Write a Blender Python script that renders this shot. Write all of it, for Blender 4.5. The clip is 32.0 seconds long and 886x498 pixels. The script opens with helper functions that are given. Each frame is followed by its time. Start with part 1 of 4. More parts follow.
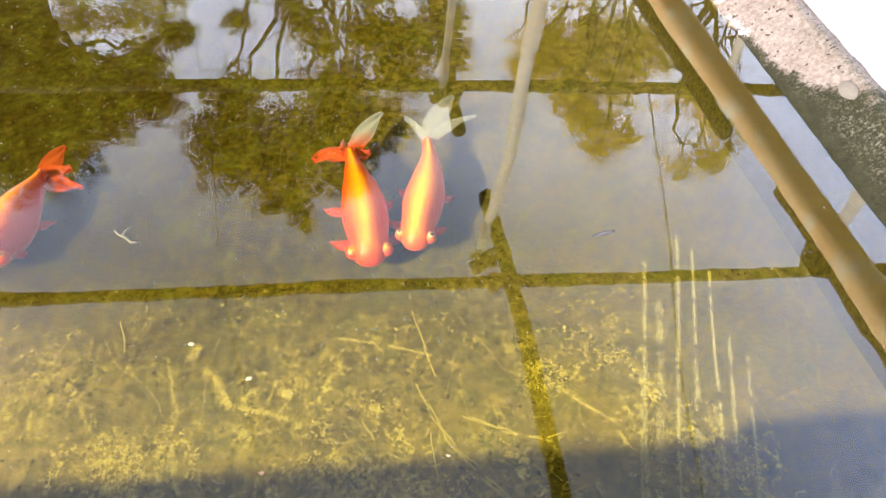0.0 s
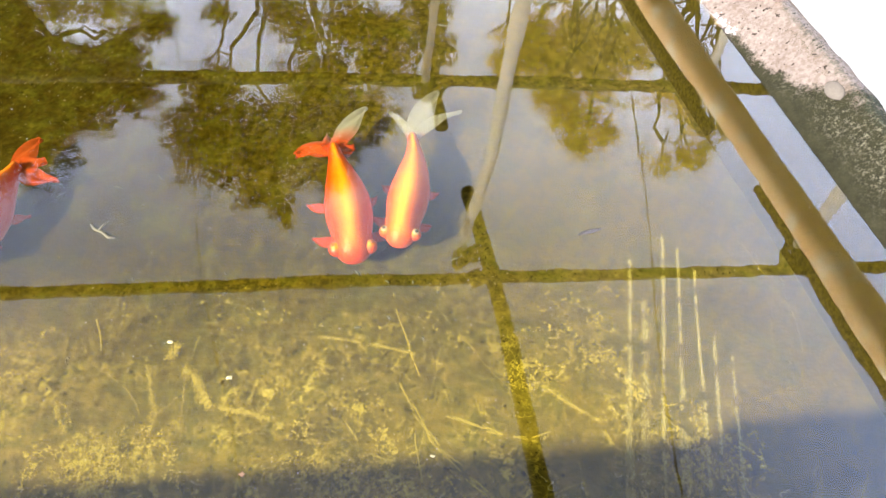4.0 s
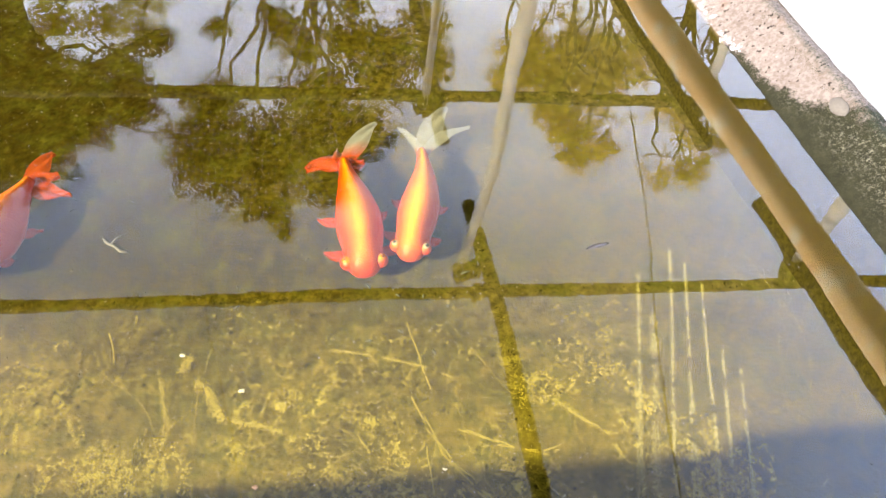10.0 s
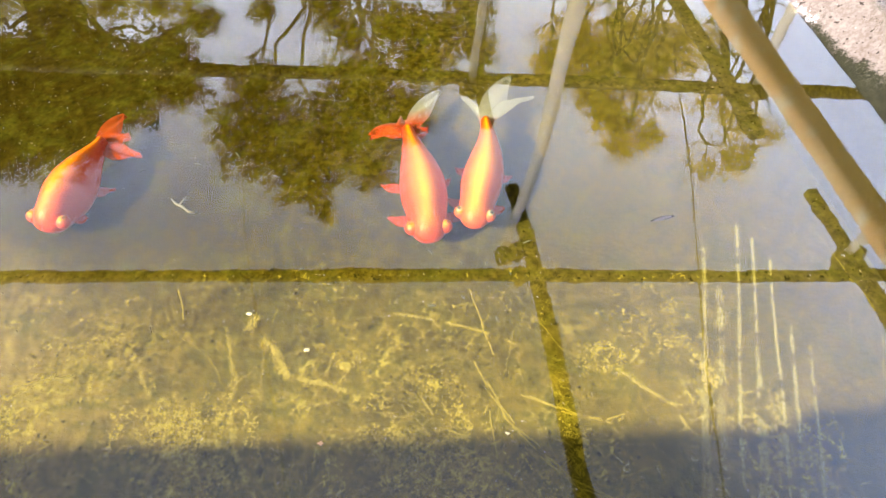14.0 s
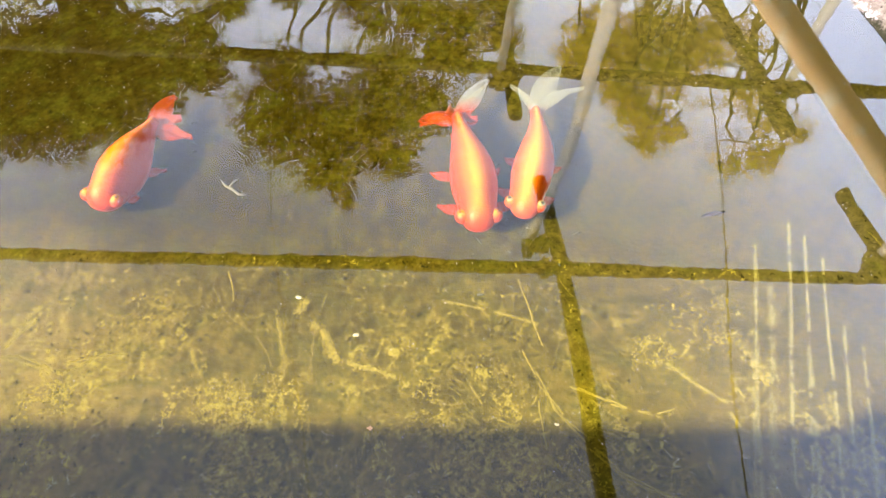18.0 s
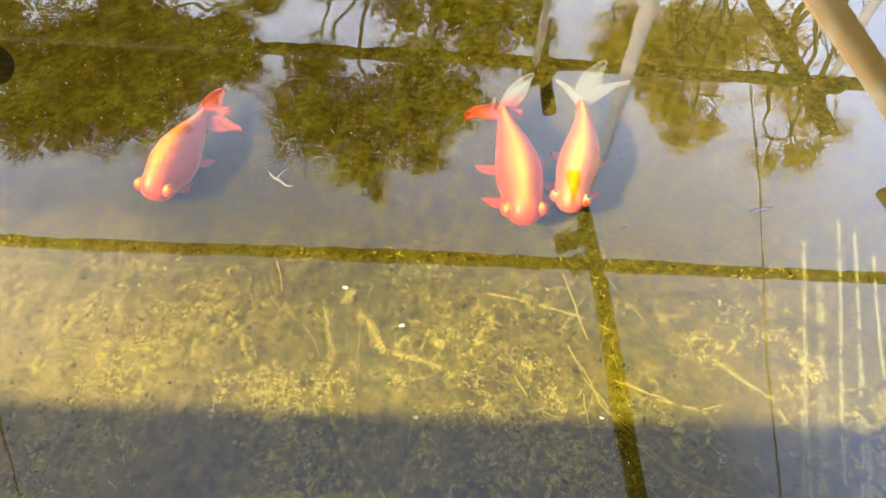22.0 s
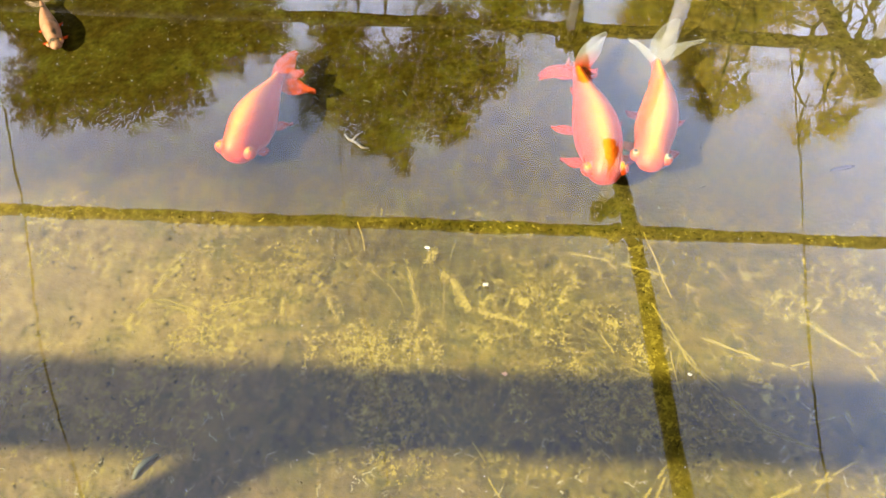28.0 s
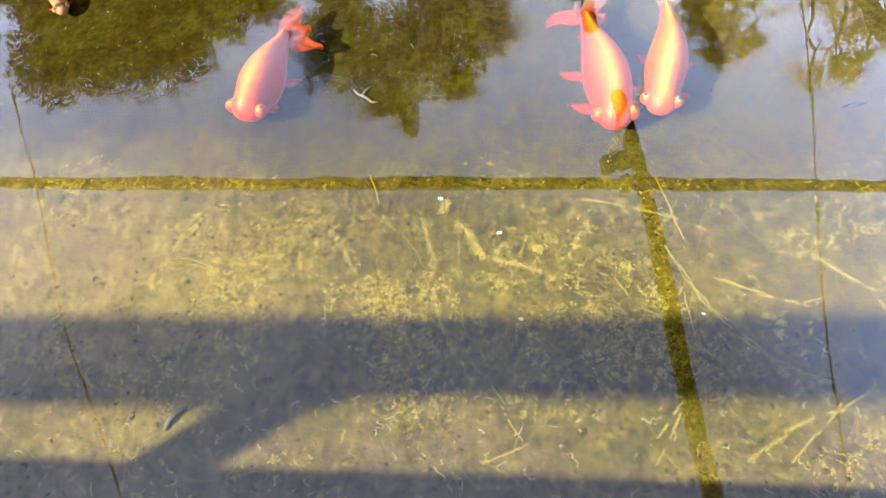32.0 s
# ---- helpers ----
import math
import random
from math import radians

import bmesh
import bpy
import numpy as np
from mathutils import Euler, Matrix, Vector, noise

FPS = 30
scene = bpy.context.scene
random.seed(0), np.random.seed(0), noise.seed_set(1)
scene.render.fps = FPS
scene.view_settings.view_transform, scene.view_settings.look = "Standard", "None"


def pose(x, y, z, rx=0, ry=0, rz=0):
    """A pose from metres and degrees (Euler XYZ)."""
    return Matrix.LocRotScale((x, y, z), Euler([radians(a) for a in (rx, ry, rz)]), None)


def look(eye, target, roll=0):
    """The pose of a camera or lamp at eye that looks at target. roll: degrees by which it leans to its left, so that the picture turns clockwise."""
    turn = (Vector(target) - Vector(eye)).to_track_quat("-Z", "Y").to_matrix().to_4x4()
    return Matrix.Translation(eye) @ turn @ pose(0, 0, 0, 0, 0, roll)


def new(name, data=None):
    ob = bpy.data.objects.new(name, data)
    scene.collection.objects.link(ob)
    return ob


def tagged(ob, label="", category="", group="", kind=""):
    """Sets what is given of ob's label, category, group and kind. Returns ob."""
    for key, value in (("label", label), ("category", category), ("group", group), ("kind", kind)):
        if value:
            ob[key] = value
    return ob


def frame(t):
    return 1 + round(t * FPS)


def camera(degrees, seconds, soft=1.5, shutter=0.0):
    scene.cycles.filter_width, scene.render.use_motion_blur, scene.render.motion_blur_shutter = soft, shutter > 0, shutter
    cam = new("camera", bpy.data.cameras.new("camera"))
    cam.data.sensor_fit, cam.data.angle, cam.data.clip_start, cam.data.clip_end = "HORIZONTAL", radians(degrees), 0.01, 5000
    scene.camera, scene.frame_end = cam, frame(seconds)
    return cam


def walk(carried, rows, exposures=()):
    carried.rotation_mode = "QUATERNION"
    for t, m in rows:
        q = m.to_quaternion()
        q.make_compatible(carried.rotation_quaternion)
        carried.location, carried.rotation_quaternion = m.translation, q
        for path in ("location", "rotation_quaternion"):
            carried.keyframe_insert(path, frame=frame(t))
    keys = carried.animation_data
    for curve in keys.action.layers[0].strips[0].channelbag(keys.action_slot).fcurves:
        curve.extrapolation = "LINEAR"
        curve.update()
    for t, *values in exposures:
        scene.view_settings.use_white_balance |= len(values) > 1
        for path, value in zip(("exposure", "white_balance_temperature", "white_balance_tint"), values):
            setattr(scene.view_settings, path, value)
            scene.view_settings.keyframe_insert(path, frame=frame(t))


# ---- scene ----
cam = camera(63.0, 32.0, 1.4)

PATH = [
    (0, (0.449, 0.528, 0.746), (0.343, 1.691, -0.878), 1.0),
    (0.5, (0.446, 0.539, 0.75), (0.345, 1.676, -0.892), 1.2),
    (1, (0.45, 0.535, 0.745), (0.34, 1.682, -0.89), 0.8),
    (1.5, (0.442, 0.532, 0.74), (0.351, 1.684, -0.893), 1.8),
    (2, (0.436, 0.53, 0.738), (0.361, 1.688, -0.891), 2.6),
    (2.5, (0.445, 0.537, 0.744), (0.364, 1.683, -0.893), 2.3),
    (3, (0.446, 0.539, 0.743), (0.372, 1.689, -0.892), 2.6),
    (3.5, (0.443, 0.538, 0.737), (0.381, 1.693, -0.894), 3.0),
    (5.5, (0.442, 0.538, 0.741), (0.406, 1.698, -0.888), 4.4),
    (6, (0.453, 0.536, 0.745), (0.401, 1.71, -0.873), 3.5),
    (6.5, (0.436, 0.54, 0.747), (0.405, 1.71, -0.875), 4.5),
    (7, (0.441, 0.535, 0.746), (0.402, 1.713, -0.87), 4.2),
    (7.5, (0.438, 0.535, 0.749), (0.402, 1.715, -0.865), 4.4),
    (8, (0.436, 0.534, 0.746), (0.404, 1.717, -0.866), 4.6),
    (8.5, (0.44, 0.533, 0.744), (0.405, 1.716, -0.868), 4.3),
    (9, (0.448, 0.538, 0.751), (0.41, 1.716, -0.865), 4.1),
    (9.5, (0.437, 0.536, 0.746), (0.402, 1.722, -0.864), 4.1),
    (10, (0.424, 0.531, 0.744), (0.375, 1.72, -0.864), 3.7),
    (10.5, (0.419, 0.532, 0.747), (0.349, 1.713, -0.866), 3.1),
    (11, (0.419, 0.529, 0.746), (0.346, 1.711, -0.865), 3.0),
    (11.5, (0.416, 0.525, 0.737), (0.335, 1.696, -0.883), 2.7),
    (12, (0.414, 0.516, 0.733), (0.324, 1.686, -0.886), 2.5),
    (12.5, (0.401, 0.509, 0.731), (0.286, 1.676, -0.888), 1.9),
    (13, (0.392, 0.509, 0.73), (0.268, 1.656, -0.904), 1.9),
    (13.5, (0.391, 0.501, 0.725), (0.254, 1.656, -0.902), 1.5),
    (14, (0.386, 0.502, 0.724), (0.244, 1.652, -0.906), 1.4),
    (14.5, (0.376, 0.501, 0.724), (0.239, 1.652, -0.906), 2.0),
    (16.5, (0.362, 0.491, 0.713), (0.182, 1.626, -0.924), 0.7),
    (17, (0.356, 0.486, 0.71), (0.169, 1.622, -0.925), 0.7),
    (17.5, (0.355, 0.486, 0.712), (0.164, 1.625, -0.921), 0.7),
    (18, (0.339, 0.493, 0.72), (0.156, 1.615, -0.925), 1.2),
    (18.5, (0.346, 0.491, 0.721), (0.128, 1.609, -0.923), -0.3),
    (19, (0.331, 0.484, 0.713), (0.131, 1.611, -0.927), 0.9),
    (19.5, (0.335, 0.491, 0.721), (0.126, 1.597, -0.933), 0.4),
    (20, (0.337, 0.492, 0.725), (0.121, 1.593, -0.931), 0.2),
    (20.5, (0.339, 0.488, 0.723), (0.115, 1.594, -0.928), -0.2),
    (21, (0.331, 0.481, 0.724), (0.109, 1.597, -0.921), 0.2),
    (21.5, (0.323, 0.477, 0.72), (0.087, 1.593, -0.923), -0.3),
    (22, (0.316, 0.481, 0.724), (0.059, 1.577, -0.929), -1.3),
    (22.5, (0.305, 0.476, 0.723), (0.037, 1.568, -0.931), -1.8),
    (23, (0.289, 0.461, 0.715), (0.014, 1.567, -0.928), -2.2),
    (23.5, (0.293, 0.462, 0.72), (-0.005, 1.549, -0.933), -3.5),
    (24, (0.289, 0.454, 0.715), (-0.017, 1.543, -0.934), -4.1),
    (24.5, (0.288, 0.463, 0.725), (-0.024, 1.525, -0.941), -5.0),
    (25, (0.276, 0.453, 0.713), (-0.033, 1.525, -0.947), -4.6),
    (25.5, (0.272, 0.444, 0.705), (-0.04, 1.517, -0.954), -4.4),
    (26, (0.248, 0.434, 0.71), (-0.053, 1.5, -0.956), -3.9),
    (26.5, (0.25, 0.445, 0.714), (-0.086, 1.481, -0.964), -5.7),
    (28.5, (0.23, 0.444, 0.726), (-0.058, 1.463, -0.971), -3.8),
    (29, (0.235, 0.436, 0.729), (-0.062, 1.442, -0.974), -5.0),
    (29.5, (0.228, 0.441, 0.731), (-0.062, 1.407, -0.993), -5.5),
    (30, (0.227, 0.445, 0.735), (-0.065, 1.389, -1.001), -6.0),
    (30.5, (0.232, 0.449, 0.741), (-0.076, 1.382, -0.998), -7.5),
    (31, (0.223, 0.437, 0.74), (-0.067, 1.385, -0.996), -6.5),
    (31.5, (0.228, 0.433, 0.733), (-0.073, 1.366, -1.01), -7.43),
    (32, (0.232, 0.424, 0.725), (-0.075, 1.348, -1.022), -7.85),
]
walk(cam, [(t, look(eye, target, roll)) for t, eye, target, roll in PATH], [(0.0, 1.95, 6500, 10), (22.0, 1.95, 6500, 10), (26.0, 1.95, 6250, 14), (29.0, 1.95, 6080, 16), (31.0, 1.95, 5950, 16), (32.0, 1.95, 5600, 16)])

# ---- world, sun and exposure ----
SUN_EL, SUN_FROM = 36.0, Vector((-0.72, -0.69, 0)).normalized()
world = bpy.data.worlds.new("sky")
scene.world = world
world.use_nodes = True
wn, wl = world.node_tree.nodes, world.node_tree.links
sky = wn.new("ShaderNodeTexSky")
sky.sky_type, sky.sun_disc = "NISHITA", False
sky.sun_elevation, sky.sun_rotation = radians(SUN_EL), math.atan2(SUN_FROM.x, SUN_FROM.y)
sky.air_density, sky.dust_density, sky.ozone_density = 1.0, 2.5, 1.0
wn["Background"].inputs["Strength"].default_value = 0.075
# thin bright cloud over the whole sky
wtc, wmap, wnoise, wramp, wmix = (wn.new("ShaderNode" + k) for k in ("TexCoord", "Mapping", "TexNoise", "ValToRGB", "Mix"))
wmap.inputs["Scale"].default_value = (1, 1, 1.6)
wnoise.inputs["Scale"].default_value, wnoise.inputs["Detail"].default_value = 2.2, 6.0
wramp.color_ramp.elements[0].position, wramp.color_ramp.elements[1].position = 0.38, 0.68
wramp.color_ramp.elements[0].color, wramp.color_ramp.elements[1].color = (0.62, 0.62, 0.62, 1), (1, 1, 1, 1)
wmix.data_type = "RGBA"
wl.new(wtc.outputs["Generated"], wmap.inputs["Vector"])
wl.new(wmap.outputs["Vector"], wnoise.inputs["Vector"])
wl.new(wnoise.outputs["Fac"], wramp.inputs["Fac"])
# haze is thicker low in the sky and towards the east, where it turns bluer
wsep, whaze, wmul = wn.new("ShaderNodeSeparateXYZ"), wn.new("ShaderNodeMapRange"), wn.new("ShaderNodeMath")
wmul.operation = "MULTIPLY"
whaze.inputs["From Min"].default_value, whaze.inputs["From Max"].default_value = 0.57, 0.87
whaze.inputs["To Min"].default_value, whaze.inputs["To Max"].default_value = 1.0, 0.14
wl.new(wtc.outputs["Generated"], wsep.inputs[0])
wside = wn.new("ShaderNodeMath")
wside.operation = "MULTIPLY_ADD"
wside.inputs[1].default_value = -0.13
wl.new(wsep.outputs["X"], wside.inputs[0])
wl.new(wsep.outputs["Z"], wside.inputs[2])
wl.new(wside.outputs[0], whaze.inputs["Value"])
wl.new(whaze.outputs["Result"], wmul.inputs[0])
wl.new(wramp.outputs["Color"], wmul.inputs[1])
wl.new(wmul.outputs[0], wmix.inputs[0])
weast, wblue = wn.new("ShaderNodeMapRange"), wn.new("ShaderNodeMix")
weast.inputs["From Min"].default_value, weast.inputs["From Max"].default_value = 0.15, 0.6
wblue.data_type = "RGBA"
wblue.inputs[6].default_value, wblue.inputs[7].default_value = (27.0, 28.8, 37.0, 1), (20.3, 25.0, 41.0, 1)
wl.new(wsep.outputs["X"], weast.inputs["Value"])
wl.new(weast.outputs["Result"], wblue.inputs[0])
wl.new(wblue.outputs[2], wmix.inputs[7])
wtint = wn.new("ShaderNodeMix")
wtint.data_type, wtint.blend_type = "RGBA", "MULTIPLY"
wtint.inputs[0].default_value, wtint.inputs[7].default_value = 1.0, (1.0, 0.92, 0.76, 1)
wl.new(sky.outputs["Color"], wtint.inputs[6])
wl.new(wtint.outputs[2], wmix.inputs[6])
wl.new(wmix.outputs[2], wn["Background"].inputs["Color"])
sun_dir = SUN_FROM * math.cos(radians(SUN_EL)) + Vector((0, 0, math.sin(radians(SUN_EL))))
sun_data = bpy.data.lights.new("sun", "SUN")
sun_data.energy, sun_data.angle, sun_data.color = 5.0, radians(1.2), (1.0, 0.9, 0.72)
sun = new("sun", sun_data)
sun.matrix_world = look(sun_dir * 20, (0, 0, 0))


# ---- materials ----
def tree_of(name):
    m = bpy.data.materials.new(name)
    m.use_nodes = True
    n = m.node_tree.nodes
    return m, n, m.node_tree.links, n["Principled BSDF"]


def noise_of(n, l, coord, scale, detail=6.0, rough=0.6, twist=0.0):
    t = n.new("ShaderNodeTexNoise")
    t.inputs["Scale"].default_value, t.inputs["Detail"].default_value, t.inputs["Roughness"].default_value = scale, detail, rough
    t.inputs["Distortion"].default_value = twist
    l.new(coord, t.inputs["Vector"])
    return t.outputs["Fac"]


def ramp(n, l, fac, stops):
    r = n.new("ShaderNodeValToRGB")
    e = r.color_ramp.elements
    while len(e) < len(stops):
        e.new(0.5)
    for k, (p, c) in zip(e, stops):
        k.position, k.color = p, (*c, 1) if len(c) == 3 else c
    l.new(fac, r.inputs["Fac"])
    return r.outputs["Color"]


def mixed(n, l, fac, a, b, how="MIX"):
    x = n.new("ShaderNodeMix")
    x.data_type, x.blend_type = "RGBA", how
    for sock, v in ((x.inputs[0], fac), (x.inputs[6], a), (x.inputs[7], b)):
        if isinstance(v, (int, float)):
            sock.default_value = v
        elif isinstance(v, tuple):
            sock.default_value = (*v, 1)
        else:
            l.new(v, sock)
    return x.outputs[2]


def bumped(n, l, b, height, strength, distance):
    k = n.new("ShaderNodeBump")
    k.inputs["Strength"].default_value, k.inputs["Distance"].default_value = strength, distance
    l.new(height, k.inputs["Height"])
    l.new(k.outputs["Normal"], b.inputs["Normal"])


def grained(name, dark, light, scale=8.0, rough=0.7, stretch=(1, 1, 1), spots=None, bump=0.4, dist=0.004, gloss=0.1, lo=0.3, hi=0.7):
    """Two scales of variation between two colours, with optional spots of a third."""
    m, n, l, b = tree_of(name)
    tc, mp = n.new("ShaderNodeTexCoord"), n.new("ShaderNodeMapping")
    mp.inputs["Scale"].default_value = stretch
    l.new(tc.outputs["Object"], mp.inputs["Vector"])
    v = mp.outputs["Vector"]
    big, fine = noise_of(n, l, v, scale), noise_of(n, l, v, scale * 9)
    c = ramp(n, l, big, [(lo, dark), (hi, light)])
    c = mixed(n, l, 0.5, c, ramp(n, l, fine, [(0.3, dark), (0.7, light)]))
    if spots:
        c = mixed(n, l, ramp(n, l, noise_of(n, l, v, scale * 2.3), [(0.55, (0, 0, 0)), (0.65, (1, 1, 1))]), c, spots)
    l.new(c, b.inputs["Base Color"])
    b.inputs["Roughness"].default_value, b.inputs["Specular IOR Level"].default_value = rough, gloss
    bumped(n, l, b, fine, bump, dist)
    return m


def water_material():
    m, n, l, b = tree_of("pond_water")
    n.remove(b)
    out = n["Material Output"]
    clear, gloss, mix, fres = (n.new("ShaderNode" + k) for k in ("BsdfTransparent", "BsdfGlossy", "MixShader", "Fresnel"))
    clear.inputs["Color"].default_value = (0.95, 0.9, 0.54, 1)
    gloss.inputs["Roughness"].default_value = 0.006
    gloss.inputs["Color"].default_value = (1, 1, 1, 1)
    fres.inputs["IOR"].default_value = 1.6
    tc = n.new("ShaderNodeTexCoord")
    bump = n.new("ShaderNodeBump")
    bump.inputs["Strength"].default_value, bump.inputs["Distance"].default_value = 0.09, 0.002
    h = mixed(n, l, 0.3, noise_of(n, l, tc.outputs["Object"], 5.0, 2.0), noise_of(n, l, tc.outputs["Object"], 18.0, 2.0))
    l.new(h, bump.inputs["Height"])
    l.new(bump.outputs["Normal"], gloss.inputs["Normal"])
    l.new(fres.outputs["Fac"], mix.inputs["Fac"])
    l.new(clear.outputs[0], mix.inputs[1])
    l.new(gloss.outputs[0], mix.inputs[2])
    l.new(mix.outputs[0], out.inputs["Surface"])
    return m


def floor_material():
    """Silty concrete bed with yellow algae in threads and scraped stripes."""
    m, n, l, b = tree_of("pond_bed")
    tc = n.new("ShaderNodeTexCoord")
    v = tc.outputs["Object"]
    base = ramp(n, l, noise_of(n, l, v, 3.0), [(0.3, (0.025, 0.021, 0.003)), (0.7, (0.046, 0.039, 0.006))])
    fine = noise_of(n, l, v, 85.0, 6.0, 0.72)
    base = mixed(n, l, 0.65, base, ramp(n, l, fine, [(0.4, (0.006, 0.0055, 0.001)), (0.6, (0.078, 0.065, 0.01))]))
    sep = n.new("ShaderNodeSeparateXYZ")
    l.new(v, sep.inputs[0])
    # algae grows in a belt along the near wall
    belt = n.new("ShaderNodeMath")
    belt.operation = "MULTIPLY_ADD"
    belt.inputs[1].default_value = -0.157
    l.new(sep.outputs["X"], belt.inputs[0])
    l.new(sep.outputs["Y"], belt.inputs[2])
    wob = n.new("ShaderNodeMath")
    wob.operation = "MULTIPLY_ADD"
    wob.inputs[1].default_value = 0.3
    l.new(noise_of(n, l, v, 4.0), wob.inputs[0])
    l.new(belt.outputs[0], wob.inputs[2])
    half = n.new("ShaderNodeMath")
    half.operation = "MULTIPLY"
    half.inputs[1].default_value = 0.5
    l.new(wob.outputs[0], half.inputs[0])
    zone = ramp(n, l, half.outputs[0], [(0.34, (0.12, 0.12, 0.12)), (0.425, (1, 1, 1)), (0.5, (1, 1, 1)), (0.62, (0.03, 0.03, 0.03))])
    zone = mixed(n, l, 1.0, zone, ramp(n, l, sep.outputs["X"], [(0.66, (1, 1, 1)), (0.9, (0.12, 0.12, 0.12))]), "MULTIPLY")
    # the bed is darker in the north-west, paler and greyer in the east
    def scaled(a, k, b):
        q = n.new("ShaderNodeMath")
        q.operation = "MULTIPLY_ADD"
        q.inputs[1].default_value, q.inputs[2].default_value = k, b
        l.new(a, q.inputs[0])
        return q.outputs[0]

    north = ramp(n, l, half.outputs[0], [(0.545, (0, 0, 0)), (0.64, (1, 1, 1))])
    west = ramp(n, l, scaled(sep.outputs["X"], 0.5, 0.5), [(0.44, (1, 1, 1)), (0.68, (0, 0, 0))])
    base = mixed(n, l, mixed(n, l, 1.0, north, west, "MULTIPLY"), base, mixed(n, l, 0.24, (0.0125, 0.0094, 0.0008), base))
    east = ramp(n, l, scaled(sep.outputs["X"], 0.5, 0.5), [(0.6, (0, 0, 0)), (0.85, (0.75, 0.75, 0.75))])
    base = mixed(n, l, east, base, mixed(n, l, 0.5, (0.085, 0.078, 0.045), base))
    patch = ramp(n, l, noise_of(n, l, v, 9.0, 8.0, 0.75), [(0.44, (0, 0, 0)), (0.62, (1, 1, 1))])
    speck = ramp(n, l, noise_of(n, l, v, 75.0, 8.0, 0.75, 0.6), [(0.52, (0, 0, 0)), (0.6, (1, 1, 1))])
    thread = ramp(n, l, noise_of(n, l, v, 34.0, 5.0, 0.62, 1.2), [(0.472, (0, 0, 0)), (0.49, (1, 1, 1)), (0.51, (1, 1, 1)), (0.528, (0, 0, 0))])
    grown = mixed(n, l, 1.0, mixed(n, l, 0.4, speck, thread, "LIGHTEN"), patch, "MULTIPLY")
    a = mixed(n, l, 1.0, grown, zone, "MULTIPLY")
    film = mixed(n, l, 1.0, ramp(n, l, noise_of(n, l, v, 8.0, 8.0, 0.7), [(0.36, (0.03, 0.03, 0.03)), (0.66, (0.7, 0.7, 0.7))]), zone, "MULTIPLY")
    base = mixed(n, l, film, base, (0.126, 0.102, 0.007))
    sandy = ramp(n, l, scaled(sep.outputs["X"], 0.5, 0.5), [(0.36, (0.75, 0.75, 0.75)), (0.52, (0, 0, 0))])
    base = mixed(n, l, mixed(n, l, 1.0, sandy, zone, "MULTIPLY"), base, mixed(n, l, fine, (0.1, 0.078, 0.028), (0.21, 0.168, 0.075)))
    near = ramp(n, l, half.outputs[0], [(0.33, (0.85, 0.85, 0.85)), (0.41, (0, 0, 0))])
    base = mixed(n, l, near, base, mixed(n, l, fine, (0.066, 0.052, 0.038), (0.17, 0.135, 0.101)))
    green = ramp(n, l, noise_of(n, l, v, 16.0, 8.0, 0.75, 0.5), [(0.46, (0, 0, 0)), (0.64, (0.6, 0.6, 0.6))])
    base = mixed(n, l, green, base, mixed(n, l, fine, (0.018, 0.021, 0.003), (0.07, 0.074, 0.012)))
    blot = ramp(n, l, noise_of(n, l, v, 42.0, 7.0, 0.8, 0.3), [(0.36, (0.55, 0.54, 0.5)), (0.5, (0.98, 0.97, 0.95)), (0.66, (1.5, 1.46, 1.4))])
    base = mixed(n, l, 0.8, base, blot, "MULTIPLY")
    pit = ramp(n, l, noise_of(n, l, v, 110.0, 3.0), [(0.325, (0.9, 0.9, 0.9)), (0.365, (0, 0, 0))])
    base = mixed(n, l, pit, base, (0.012, 0.012, 0.002))
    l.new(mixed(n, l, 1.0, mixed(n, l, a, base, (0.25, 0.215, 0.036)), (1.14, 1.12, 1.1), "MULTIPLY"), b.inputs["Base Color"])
    b.inputs["Roughness"].default_value, b.inputs["Specular IOR Level"].default_value = 0.95, 0.0
    bumped(n, l, b, fine, 0.6, 0.004)
    return m


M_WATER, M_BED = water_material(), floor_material()


